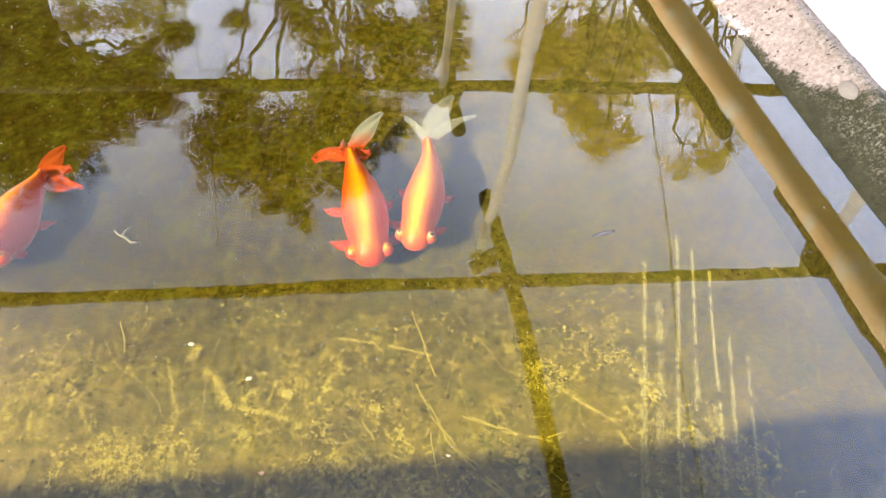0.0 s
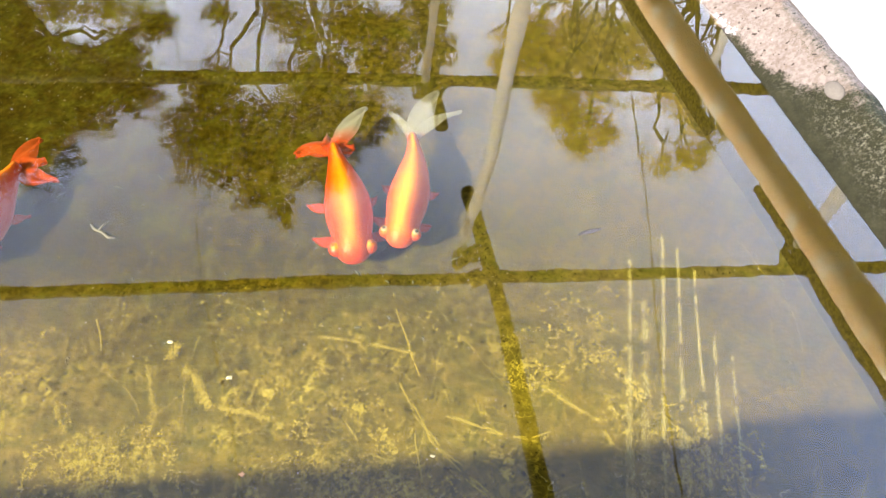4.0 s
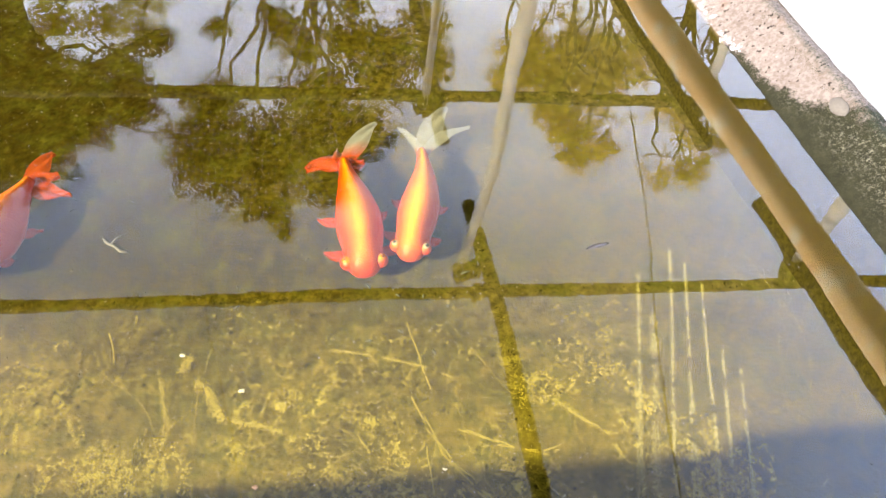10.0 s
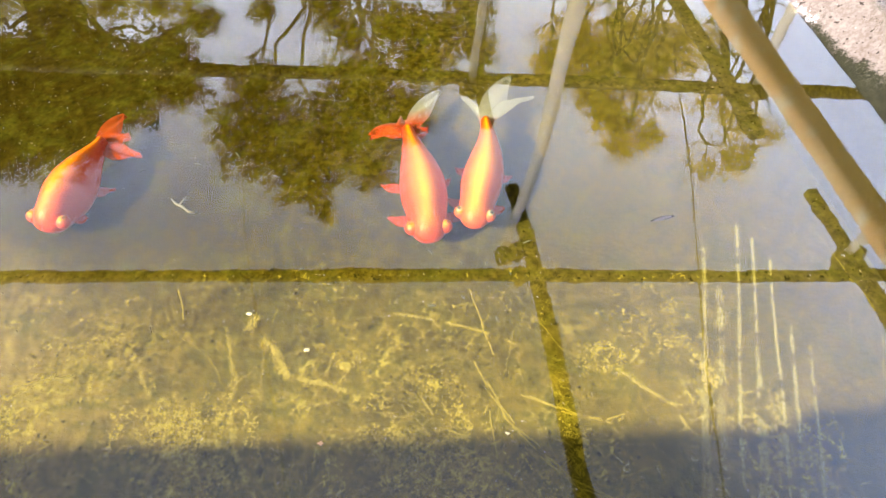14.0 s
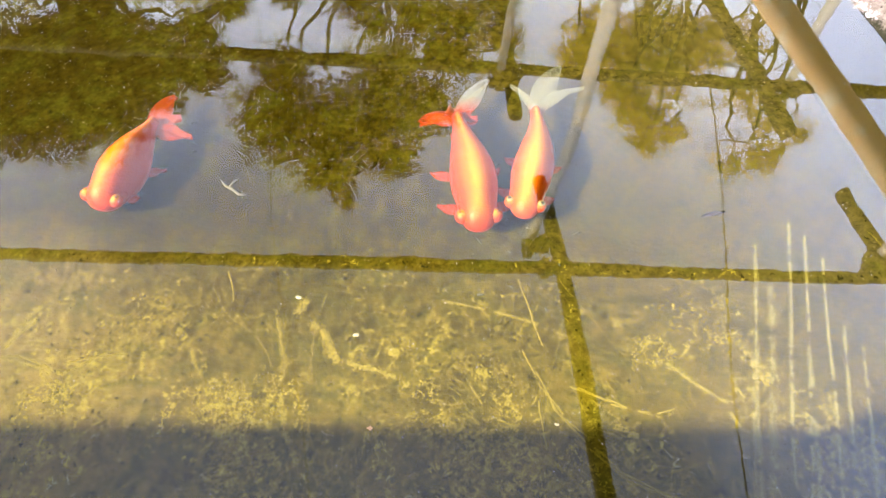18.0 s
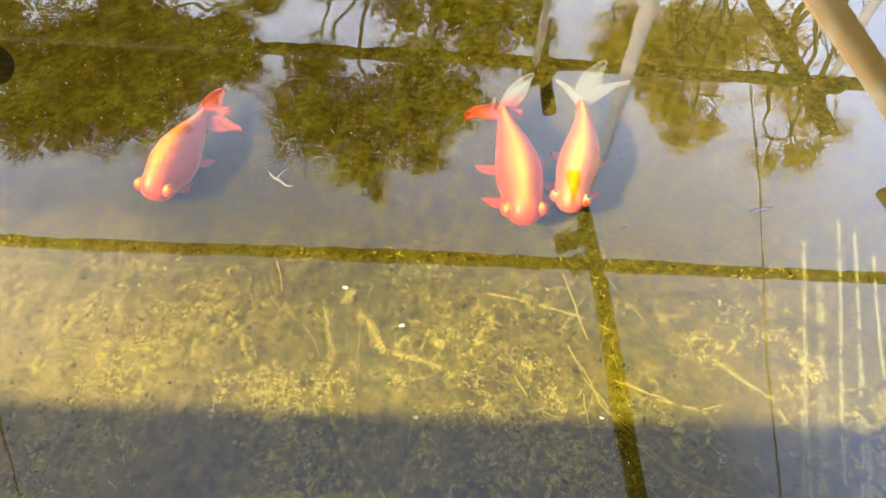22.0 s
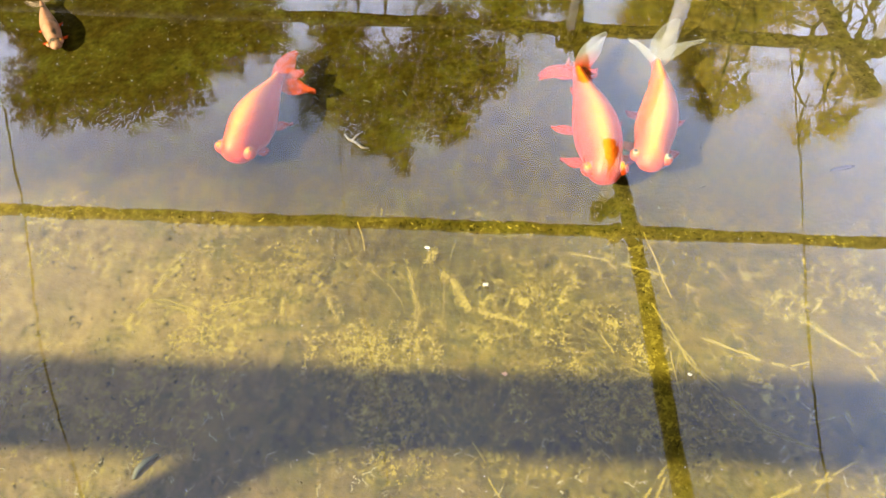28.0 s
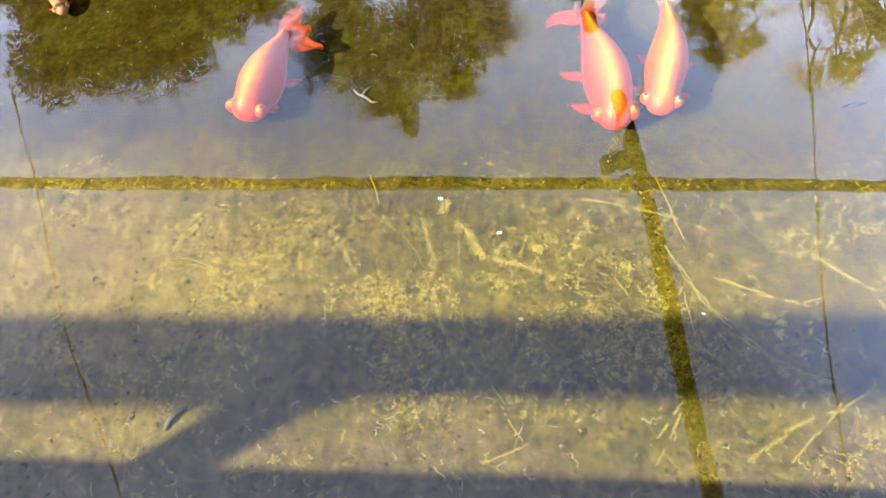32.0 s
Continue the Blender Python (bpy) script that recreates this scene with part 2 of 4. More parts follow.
def wall_material():
    """Weathered concrete: pinkish grey with moss, pale lichen flecks, dark pits and a dark wet foot."""
    m, n, l, b = tree_of("weathered_concrete")
    tc, sep = n.new("ShaderNodeTexCoord"), n.new("ShaderNodeSeparateXYZ")
    v = tc.outputs["Object"]
    l.new(v, sep.inputs[0])
    c = ramp(n, l, noise_of(n, l, v, 14.0), [(0.3, (0.115, 0.09, 0.076)), (0.7, (0.18, 0.15, 0.132))])
    c = mixed(n, l, 0.35, c, ramp(n, l, noise_of(n, l, v, 160.0, 4.0), [(0.4, (0.075, 0.055, 0.043)), (0.6, (0.21, 0.18, 0.165))]))
    c = mixed(n, l, ramp(n, l, noise_of(n, l, v, 120.0, 2.0), [(0.33, (1, 1, 1)), (0.36, (0, 0, 0))]), c, (0.025, 0.018, 0.014))

    c = mixed(n, l, ramp(n, l, noise_of(n, l, v, 48.0, 2.0), [(0.25, (1, 1, 1)), (0.27, (0, 0, 0))]), c, (0.012, 0.008, 0.006))
    c = mixed(n, l, ramp(n, l, noise_of(n, l, v, 22.0, 4.0), [(0.6, (0, 0, 0)), (0.7, (0.6, 0.6, 0.6))]), c, (0.13, 0.075, 0.05))

    def plus(a, k, b):
        q = n.new("ShaderNodeMath")
        q.operation = "MULTIPLY_ADD"
        q.inputs[1].default_value = k
        l.new(a, q.inputs[0])
        if isinstance(b, float):
            q.inputs[2].default_value = b
        else:
            l.new(b, q.inputs[2])
        return q.outputs[0]

    # moss creeps up from the water and grows thicker southwards
    ragged = plus(noise_of(n, l, v, 26.0, 12.0, 0.85), 0.34, plus(noise_of(n, l, v, 5.0, 3.0), 0.3, 0.0))
    climb = plus(sep.outputs["Y"], -1.0, plus(sep.outputs["Z"], -3.4, ragged))
    moss = ramp(n, l, plus(climb, 0.5, 1.088), [(0.477, (0, 0, 0)), (0.492, (1, 1, 1))])
    flecks = ramp(n, l, noise_of(n, l, v, 190.0, 8.0, 0.85), [(0.515, (0, 0, 0)), (0.58, (1, 1, 1))])
    flecks = mixed(n, l, 1.0, flecks, ramp(n, l, noise_of(n, l, v, 18.0, 5.0, 0.7), [(0.4, (0.3, 0.3, 0.3)), (0.56, (1, 1, 1))]), "MULTIPLY")
    where = ramp(n, l, plus(noise_of(n, l, v, 16.0), 0.02, sep.outputs["Z"]), [(0.018, (0.05, 0.05, 0.05)), (0.042, (0.75, 0.75, 0.75))])
    pelt = ramp(n, l, noise_of(n, l, v, 60.0), [(0.3, (0.011, 0.0105, 0.005)), (0.7, (0.021, 0.02, 0.01))])
    pelt = mixed(n, l, mixed(n, l, 1.0, flecks, where, "MULTIPLY"), pelt, (0.165, 0.155, 0.11))
    c = mixed(n, l, moss, c, pelt)
    # a green fringe along the top edge
    fringe = ramp(n, l, plus(noise_of(n, l, v, 45.0, 8.0, 0.8), 0.03, sep.outputs["Z"]), [(0.064, (0, 0, 0)), (0.069, (0.6, 0.6, 0.6))])
    c = mixed(n, l, mixed(n, l, 1.0, fringe, ramp(n, l, noise_of(n, l, v, 240.0, 5.0, 0.8), [(0.45, (1, 1, 1)), (0.52, (0.15, 0.15, 0.15))]), "MULTIPLY"), c, (0.022, 0.032, 0.022))
    # silt and algae below the water
    silt = ramp(n, l, noise_of(n, l, v, 140.0, 5.0, 0.7), [(0.35, (0.018, 0.0155, 0.0025)), (0.65, (0.056, 0.047, 0.007))])
    c = mixed(n, l, ramp(n, l, plus(sep.outputs["Z"], 1.0, 0.5), [(0.494, (1, 1, 1)), (0.5, (0, 0, 0))]), c, silt)
    l.new(c, b.inputs["Base Color"])
    b.inputs["Roughness"].default_value, b.inputs["Specular IOR Level"].default_value = 0.9, 0.1
    bumped(n, l, b, noise_of(n, l, v, 130.0, 8.0, 0.8), 1.0, 0.006)
    return m


M_WALL = wall_material()
M_PAVE = grained("pale_cement", (0.165, 0.164, 0.16), (0.205, 0.203, 0.198), 3.0, 0.85)
M_SOIL = grained("dark_soil", (0.04, 0.034, 0.02), (0.09, 0.075, 0.045), 2.0, 0.95)
M_POLE = grained("weathered_wood", (0.028, 0.021, 0.01), (0.075, 0.056, 0.03), 4.0, 0.75, (6, 6, 0.8))
M_PALE = grained("pale_stripped_wood", (0.56, 0.52, 0.44), (0.84, 0.79, 0.71), 4.0, 0.65, (6, 6, 0.8))
M_BROWN = grained("orange_brown_bamboo", (0.66, 0.33, 0.12), (0.88, 0.68, 0.42), 6.0, 0.7, (1, 1, 1), spots=(0.9, 0.82, 0.62), gloss=0.1)
M_WIRE = grained("dark_wire", (0.02, 0.02, 0.015), (0.05, 0.045, 0.03), 30.0, 0.6)
M_ROPE = grained("old_rope", (0.06, 0.05, 0.03), (0.14, 0.11, 0.06), 40.0, 0.95)
# paler copy of the tree bark, its limbs coloured as if in sun
M_PALEBARK = grained("pale_bark", (0.12, 0.1, 0.07), (0.36, 0.31, 0.23), 5.0, 0.9, (3, 3, 0.6))
M_BARK = grained("tree_bark", (0.03, 0.026, 0.018), (0.09, 0.075, 0.05), 5.0, 0.9, (3, 3, 0.6))


def leaf_material(name, dark, light, through_it, share):
    """A leaf that lets some sunlight through."""
    m = grained(name, dark, light, 1.6, 0.6, lo=0.38, hi=0.62)
    n, l = m.node_tree.nodes, m.node_tree.links
    glow, mix = n.new("ShaderNodeBsdfTranslucent"), n.new("ShaderNodeMixShader")
    glow.inputs["Color"].default_value = (*through_it, 1)
    mix.inputs["Fac"].default_value = share
    l.new(n["Principled BSDF"].outputs[0], mix.inputs[1])
    l.new(glow.outputs[0], mix.inputs[2])
    l.new(mix.outputs[0], n["Material Output"].inputs["Surface"])
    return m


# sun and shade on the crowns are put into these leaf colours
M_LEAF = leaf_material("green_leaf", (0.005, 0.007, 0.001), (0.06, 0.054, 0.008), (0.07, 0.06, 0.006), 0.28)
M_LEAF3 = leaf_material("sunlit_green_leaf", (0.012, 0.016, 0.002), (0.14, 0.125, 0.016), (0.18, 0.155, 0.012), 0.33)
M_LEAF4 = leaf_material("sunlit_yellow_green_leaf", (0.14, 0.13, 0.02), (0.42, 0.37, 0.06), (0.5, 0.45, 0.05), 0.45)
M_LEAF2 = leaf_material("sunlit_yellow_leaf", (0.2, 0.16, 0.022), (0.58, 0.44, 0.065), (0.72, 0.54, 0.05), 0.45)


def scale_material(name, back, side, belly):
    """Small overlapping scales, with the sun's highlight along the back put into the colour."""
    m, n, l, b = tree_of(name)
    tc, sep, mr = n.new("ShaderNodeTexCoord"), n.new("ShaderNodeSeparateXYZ"), n.new("ShaderNodeMapRange")
    v = tc.outputs["Object"]
    l.new(v, sep.inputs[0])
    # upward-facing scales get the yellow of the sun glint as base colour
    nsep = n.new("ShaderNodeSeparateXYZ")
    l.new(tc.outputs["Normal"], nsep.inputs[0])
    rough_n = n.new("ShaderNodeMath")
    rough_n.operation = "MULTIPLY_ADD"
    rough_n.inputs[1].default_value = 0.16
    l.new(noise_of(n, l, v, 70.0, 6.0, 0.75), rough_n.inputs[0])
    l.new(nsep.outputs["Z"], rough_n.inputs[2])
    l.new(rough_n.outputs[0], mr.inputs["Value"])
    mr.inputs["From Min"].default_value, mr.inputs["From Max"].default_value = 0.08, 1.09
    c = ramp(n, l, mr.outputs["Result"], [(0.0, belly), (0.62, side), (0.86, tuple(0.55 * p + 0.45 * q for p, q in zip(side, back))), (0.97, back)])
    vor = n.new("ShaderNodeTexVoronoi")
    vor.inputs["Scale"].default_value = 300.0
    l.new(v, vor.inputs["Vector"])
    c = mixed(n, l, 0.25, c, ramp(n, l, vor.outputs["Distance"], [(0.1, back), (0.7, side)]))
    c = mixed(n, l, ramp(n, l, noise_of(n, l, v, 28.0), [(0.5, (0, 0, 0)), (0.75, (0.25, 0.25, 0.25))]), c, side)
    l.new(c, b.inputs["Base Color"])
    b.inputs["Roughness"].default_value, b.inputs["Specular IOR Level"].default_value = 0.4, 0.25
    bumped(n, l, b, vor.outputs["Distance"], 0.3, 0.0015)
    return m


# the first colour is the painted sun highlight on the back
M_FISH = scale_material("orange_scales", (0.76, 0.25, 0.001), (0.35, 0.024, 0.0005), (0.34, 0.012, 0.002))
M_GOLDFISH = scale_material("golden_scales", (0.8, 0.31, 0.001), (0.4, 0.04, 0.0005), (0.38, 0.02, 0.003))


def fin_material(name, root, tip, start, end, alpha):
    """A thin fin that pales towards its end."""
    m, n, l, b = tree_of(name)
    tc, sep, mr = n.new("ShaderNodeTexCoord"), n.new("ShaderNodeSeparateXYZ"), n.new("ShaderNodeMapRange")
    l.new(tc.outputs["Object"], sep.inputs[0])
    l.new(sep.outputs["X"], mr.inputs["Value"])
    mr.inputs["From Min"].default_value, mr.inputs["From Max"].default_value = start, end
    rays = n.new("ShaderNodeTexWave")
    rays.bands_direction = "Y"
    rays.inputs["Scale"].default_value, rays.inputs["Distortion"].default_value = 90.0, 3.0
    l.new(tc.outputs["Object"], rays.inputs["Vector"])
    c = mixed(n, l, mr.outputs["Result"], root, tip)
    l.new(mixed(n, l, ramp(n, l, rays.outputs["Fac"], [(0.0, (0.0, 0.0, 0.0)), (1.0, (0.08, 0.08, 0.08))]), c, tuple(0.7 * k for k in tip)), b.inputs["Base Color"])
    b.inputs["Alpha"].default_value, b.inputs["Roughness"].default_value, b.inputs["Specular IOR Level"].default_value = alpha, 0.6, 0.1
    return m


M_FIN = fin_material("white_fin", (0.5, 0.06, 0.01), (0.34, 0.36, 0.42), -0.115, -0.15, 0.62)
M_REDFIN = fin_material("red_fin", (0.5, 0.055, 0.008), (0.42, 0.075, 0.02), -0.04, -0.14, 0.66)
M_WHITEFIN = fin_material("pale_fin", (0.55, 0.12, 0.02), (0.36, 0.38, 0.43), -0.1, -0.12, 0.42)
M_PINKFIN = fin_material("pinkish_fin", (0.2, 0.11, 0.08), (0.26, 0.2, 0.18), -0.036, -0.05, 0.55)
M_EYE = grained("pale_eye", (0.22, 0.19, 0.12), (0.34, 0.3, 0.22), 40.0, 0.2)
M_PUPIL = grained("dark_pupil", (0.01, 0.01, 0.01), (0.03, 0.02, 0.02), 40.0, 0.2)
M_PINK = grained("pinkish_scales", (0.24, 0.11, 0.08), (0.42, 0.24, 0.19), 25.0, 0.4, spots=(0.04, 0.035, 0.03))


# ---- mesh helpers ----
def mesh_of(name, bm, material, smooth=True):
    me = bpy.data.meshes.new(name)
    bm.to_mesh(me)
    bm.free()
    me.materials.append(material)
    if smooth:
        for p in me.polygons:
            p.use_smooth = True
    return me


def part(name, bm, material, parent, label="", smooth=True):
    ob = new(name, mesh_of(name, bm, material, smooth))
    ob.parent = parent
    return tagged(ob, label) if label else ob


def thing(name, label, category, group="", kind="", bm=None, material=None, smooth=True, at=None):
    ob = new(name, mesh_of(name, bm, material, smooth) if bm else None)
    if at is not None:
        ob.matrix_world = at
    return tagged(ob, label, category, group, kind)


def tube(bm, pts, radii, sides=10, caps=True):
    """A tube along points, with a radius at each."""
    pts = [Vector(p) for p in pts]
    radii = [float(r) for r in radii]
    rings = []
    for i, p in enumerate(pts):
        d = (pts[min(i + 1, len(pts) - 1)] - pts[max(i - 1, 0)]).normalized()
        a = d.cross(Vector((0, 0, 1)) if abs(d.z) < 0.9 else Vector((1, 0, 0))).normalized()
        b = d.cross(a)
        rings.append([bm.verts.new(p + radii[i] * (math.cos(k * math.tau / sides) * a + math.sin(k * math.tau / sides) * b)) for k in range(sides)])
    for r, s in zip(rings, rings[1:]):
        for k in range(sides):
            bm.faces.new((r[k], r[(k + 1) % sides], s[(k + 1) % sides], s[k]))
    if caps:
        bm.faces.new(rings[0][::-1])
        bm.faces.new(rings[-1])
    return bm


def pole_mesh(a, b, r0, r1, seed, wob=0.012, steps=26, knots=5, side=12):
    """A natural pole: a slightly crooked tube with knots."""
    rng = random.Random(seed)
    a, b = Vector(a), Vector(b)
    ph = [rng.uniform(0, 6.28) for _ in range(6)]
    at = [rng.random() for _ in range(knots)]
    pts, rad = [], []
    for i in range(steps):
        t = i / (steps - 1)
        off = Vector((math.sin(5 * t + ph[0]) + 0.5 * math.sin(13 * t + ph[1]), math.sin(4 * t + ph[2]) + 0.5 * math.sin(11 * t + ph[3]), math.sin(6 * t + ph[4]))) * wob
        pts.append(a.lerp(b, t) + off)
        rad.append((r0 + (r1 - r0) * t) * (1 + sum(0.12 * math.exp(-((t - k) * 40) ** 2) for k in at) + 0.03 * math.sin(40 * t + ph[5])))
    return tube(bmesh.new(), pts, rad, side)


def box(bm, lo, hi):
    r = bmesh.ops.create_cube(bm, size=1.0)
    for v in r["verts"]:
        v.co = Vector([(lo[i] + hi[i]) / 2 + v.co[i] * (hi[i] - lo[i]) for i in range(3)])
    return bm


# ---- the pond ----
BED, TOP, BANK = -0.16, 0.056, 0.066
U, R = Vector((0.988, 0.155, 0)), Vector((0.34, -0.94, 0)).normalized()
NR, FR = Vector((1.267, 0.509, 0)), Vector((0.43, 2.82, 0))
FL, NL = FR - 3.6 * U, NR - 3.9 * U
CORNERS = [NL, NR, FR, FL]


def worn(p, z, seed):
    """How far a weathered face stands back at a point of its line and a height."""
    q = noise.noise(Vector((p.x * 22, p.y * 22, z * 60 + seed))) * 0.003 + noise.noise(Vector((p.x * 5, p.y * 5, z * 9 + seed))) * 0.004
    return q * (0.3 if z < 0.01 else 1.0)


def wall_between(name, a, b, top, thick, label, seed, foot=0.0):
    """A straight wall with a worn top edge, its inner face on the line a to b (sloping out to foot at the water), the pond to the left of it."""
    a, b = Vector(a), Vector(b)
    d = (b - a).normalized()
    out = Vector((d.y, -d.x, 0))
    bm = bmesh.new()
    n, top0 = 260, top - 0.006
    face = [(0.01 - foot * (1 - k / 6), top0 * k / 6) for k in range(7)] if foot else [(0.0, top0 * k / 6) for k in range(7)]
    prof = [(face[0][0] - 0.2 * foot, BED - 0.02), (face[0][0] - 0.1 * foot, -0.07), *face, (0.014, top - 0.001), (0.022, top), (0.034, top - 0.004), (0.05, top - 0.007), (thick, top - 0.007), (thick, BED - 0.1)]
    rows = []
    for i in range(n + 1):
        p = a.lerp(b, i / n)
        row = []
        for o, z in prof:
            edge = worn(p, z, seed) if o < 0.04 and z > -0.1 else 0
            row.append(bm.verts.new(p + out * (o + edge) + Vector((0, 0, z + (edge * 0.6 if z > 0.01 else 0)))))
        rows.append(row)
    for r, s in zip(rows, rows[1:]):
        for k in range(len(prof) - 1):
            bm.faces.new((r[k], s[k], s[k + 1], r[k + 1]))
    return thing(name, label, "wall", kind="structure", bm=bm, material=M_WALL)


wall_between("wall_east", NR + R * 0.3, FR - R * 0.2, TOP, 0.12, "mossy weathered concrete pond wall sloping into the water, with pale lichen", 1, BANK)
wall_between("wall_north", FR, FL, TOP, 0.12, "mossy weathered concrete pond wall", 2)
wall_between("wall_west", FL, NL, TOP, 0.12, "mossy weathered concrete pond wall", 3)
wall_between("wall_south", NL, NR, 0.174, 0.16, "concrete parapet along the pond", 4)


def bed_z(x, y):
    """The height of the uneven bed."""
    p = Vector((x, y, 0))
    return BED + 0.006 * noise.noise(p * 3) + 0.002 * noise.noise(p * 17)


bm = bmesh.new()
bmesh.ops.create_grid(bm, x_segments=420, y_segments=320, size=1)
for v in bm.verts:
    v.co = Vector((-0.9 + v.co.x * 2.7, 1.2 + v.co.y * 2.0, 0))
    v.co.z = bed_z(v.co.x, v.co.y)
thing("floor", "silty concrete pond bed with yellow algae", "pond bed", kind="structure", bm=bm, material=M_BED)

bm = bmesh.new()
bm.faces.new([bm.verts.new(p) for p in CORNERS])
water = thing("water", "still clear pond water reflecting trees and sky", "water", kind="structure", bm=bm, material=M_WATER, smooth=False)
water.visible_shadow = False

bm = bmesh.new()
edges = [(CORNERS[k], CORNERS[(k + 1) % 4]) for k in range(4)]
outer = []
for (a, b), w in zip(edges, (0.155, 0.036, 0.036, 0.036)):
    d = (b - a).normalized()
    outer.append((a + Vector((d.y, -d.x, 0)) * w, d))
near = []
for k in range(4):
    (p, d), (q, e) = outer[k - 1], outer[k]
    t = ((q - p).x * e.y - (q - p).y * e.x) / (d.x * e.y - d.y * e.x)
    near.append(bm.verts.new(p + d * t + Vector((0, 0, TOP - 0.004))))
mid_p = sum(CORNERS, Vector()) / 4
far = [bm.verts.new(c + (c - mid_p).normalized() * w + Vector((0, 0, TOP - 0.004))) for c, w in zip(CORNERS, (1.6, 1.3, 1.3, 1.3))]
for k in range(4):
    bm.faces.new((far[k], far[(k + 1) % 4], near[(k + 1) % 4], near[k]))
thing("pavement", "pale sunlit cement paving round the pond", "pavement", kind="structure", bm=bm, material=M_PAVE, smooth=False)
# unseen ground, kept dark so little light bounces up onto poles and leaves
bm = bmesh.new()
rim = [bm.verts.new(v) for v in [c + (c - mid_p).normalized() * (w - 0.05) + Vector((0, 0, TOP - 0.012)) for c, w in zip(CORNERS, (1.6, 1.3, 1.3, 1.3))]]
edge_far = [bm.verts.new(Vector((x * 900, y * 900, TOP - 0.012))) for x, y in ((-1, -1), (1, -1), (1, 1), (-1, 1))]
for k in range(4):
    bm.faces.new((edge_far[k], edge_far[(k + 1) % 4], rim[(k + 1) % 4], rim[k]))
thing("ground", "unseen dark bare soil under the trees, added to cut bounced light", "ground", kind="structure", bm=bm, material=M_SOIL, smooth=False)

# handrail on the parapet
RAILZ = 0.50
rail = thing("handrail", "wooden handrail on posts over the parapet", "railing")
N0 = Vector((-0.56, 0.095, 0))
heading = math.atan2(U.y, U.x)
for lo, hi, turn, inner in ((-2.6, -0.102, 0.7, -0.05), (-0.098, 1.9, 1.3, -0.034)):
    bm = box(bmesh.new(), (lo + 0.1, inner, RAILZ - 0.02), (hi + 0.1, 0.05, RAILZ + 0.02))
    bmesh.ops.transform(bm, matrix=Matrix.Translation(N0 - U * 0.1) @ Matrix.Rotation(heading + radians(turn), 4, "Z"), verts=bm.verts)
    part("rail", bm, M_POLE, rail, smooth=False)
# unseen board, added to step the rail's shadow edge farther out
bm = box(bmesh.new(), (0.78, -0.04, RAILZ + 0.02), (2.0, 0.04, RAILZ + 0.062))
bmesh.ops.transform(bm, matrix=Matrix.Translation(N0 - U * 0.1) @ Matrix.Rotation(heading + radians(1.3), 4, "Z"), verts=bm.verts)
part("shadow_board", bm, M_POLE, rail, smooth=False)
for s in (-1.9, -0.08, 1.8):
    p = N0 + U * s + Vector((0, 0.03, 0))
    bm = box(bmesh.new(), (p.x - 0.025, p.y - 0.025, 0.17), (p.x + 0.025, p.y + 0.025, RAILZ - 0.02))
    part("post", bm, M_POLE, rail, smooth=False)

# ---- the pole frame over the pond ----
H = 2.4
frame_top = thing("pole_frame", "frame of crooked wooden poles lashed together above the pond", "frame")
BEAMS = [
    ((-4.6, 1.79), (4.4, 3.22), 0.032, 0.03), ((-5.5, 3.39), (4.6, 4.52), 0.042, 0.036),
    ((0.447, 3.205), (1.6, -1.1), 0.04, 0.05), ((0.229, 3.691), (-0.3, 6.3), 0.04, 0.04),
    ((2.12, 3.45), (3.4, 0.25), 0.042, 0.046), ((1.9, 3.889), (1.0, 6.6), 0.05, 0.05)]
for k, (a, b, r0, r1) in enumerate(BEAMS):
    z = H + (0.05 if k > 1 else -0.02)
    part("beam", pole_mesh((*a, z), (*b, z), r0, r1, k, 0.02), M_POLE, frame_top)
POSTS = [((0.456, 2.78), (0.64, 2.9)), ((0.1, 3.97), (0.15, 6.2)), ((1.89, 4.25), (1.5, 3.3)), ((2.25, 3.0), (1.35, 1.75))]
for k, (a, b) in enumerate(POSTS):
    part("post", pole_mesh((*a, H - 0.02), (*b, TOP), 0.025, 0.036, 20 + k, 0.02), M_PALE, frame_top, "pale stripped pole")



def lashing(c, r, turns, seed, ends):
    """Rope wound round a joint, with loose ends."""
    rg = random.Random(seed)
    bm, c = bmesh.new(), Vector(c)
    pts = []
    ax = (Vector((1, 0.5, 0)).normalized(), Vector((1, -0.6, 0)).normalized())
    for i in range(turns * 14):
        a = i * math.tau / 14
        d = ax[(i // 28) % 2]
        q = d.cross(Vector((0, 0, 1)))
        pts.append(c + q * math.cos(a) * r * rg.uniform(0.95, 1.2) + Vector((0, 0, math.sin(a) * r * 1.5)) + d * (i / (turns * 14) - 0.5) * 0.14)
    tube(bm, pts, [0.009] * len(pts), 6)
    for _ in range(ends):
        a = rg.uniform(0, 6.28)
        d = Vector((math.cos(a), math.sin(a), rg.uniform(-0.6, 0.2)))
        p = c + d * r
        tube(bm, [p, p + d * 0.03 + Vector((0, 0, 0.015)), p + d * 0.05 + Vector((0, 0, -0.03))], [0.012, 0.01, 0.004], 6)
    return part("lashing", bm, M_ROPE, frame_top, "dark rope lashing")


for k, c in enumerate(((0.47, 2.73, H), (0.57, 2.63, H + 0.02), (0.11, 3.99, H), (0.16, 3.98, H + 0.02), (1.9, 4.2, H), (2.25, 2.98, H), (2.24, 2.92, H + 0.02))):
    lashing(c, 0.037, 6, 70 + k, 3)

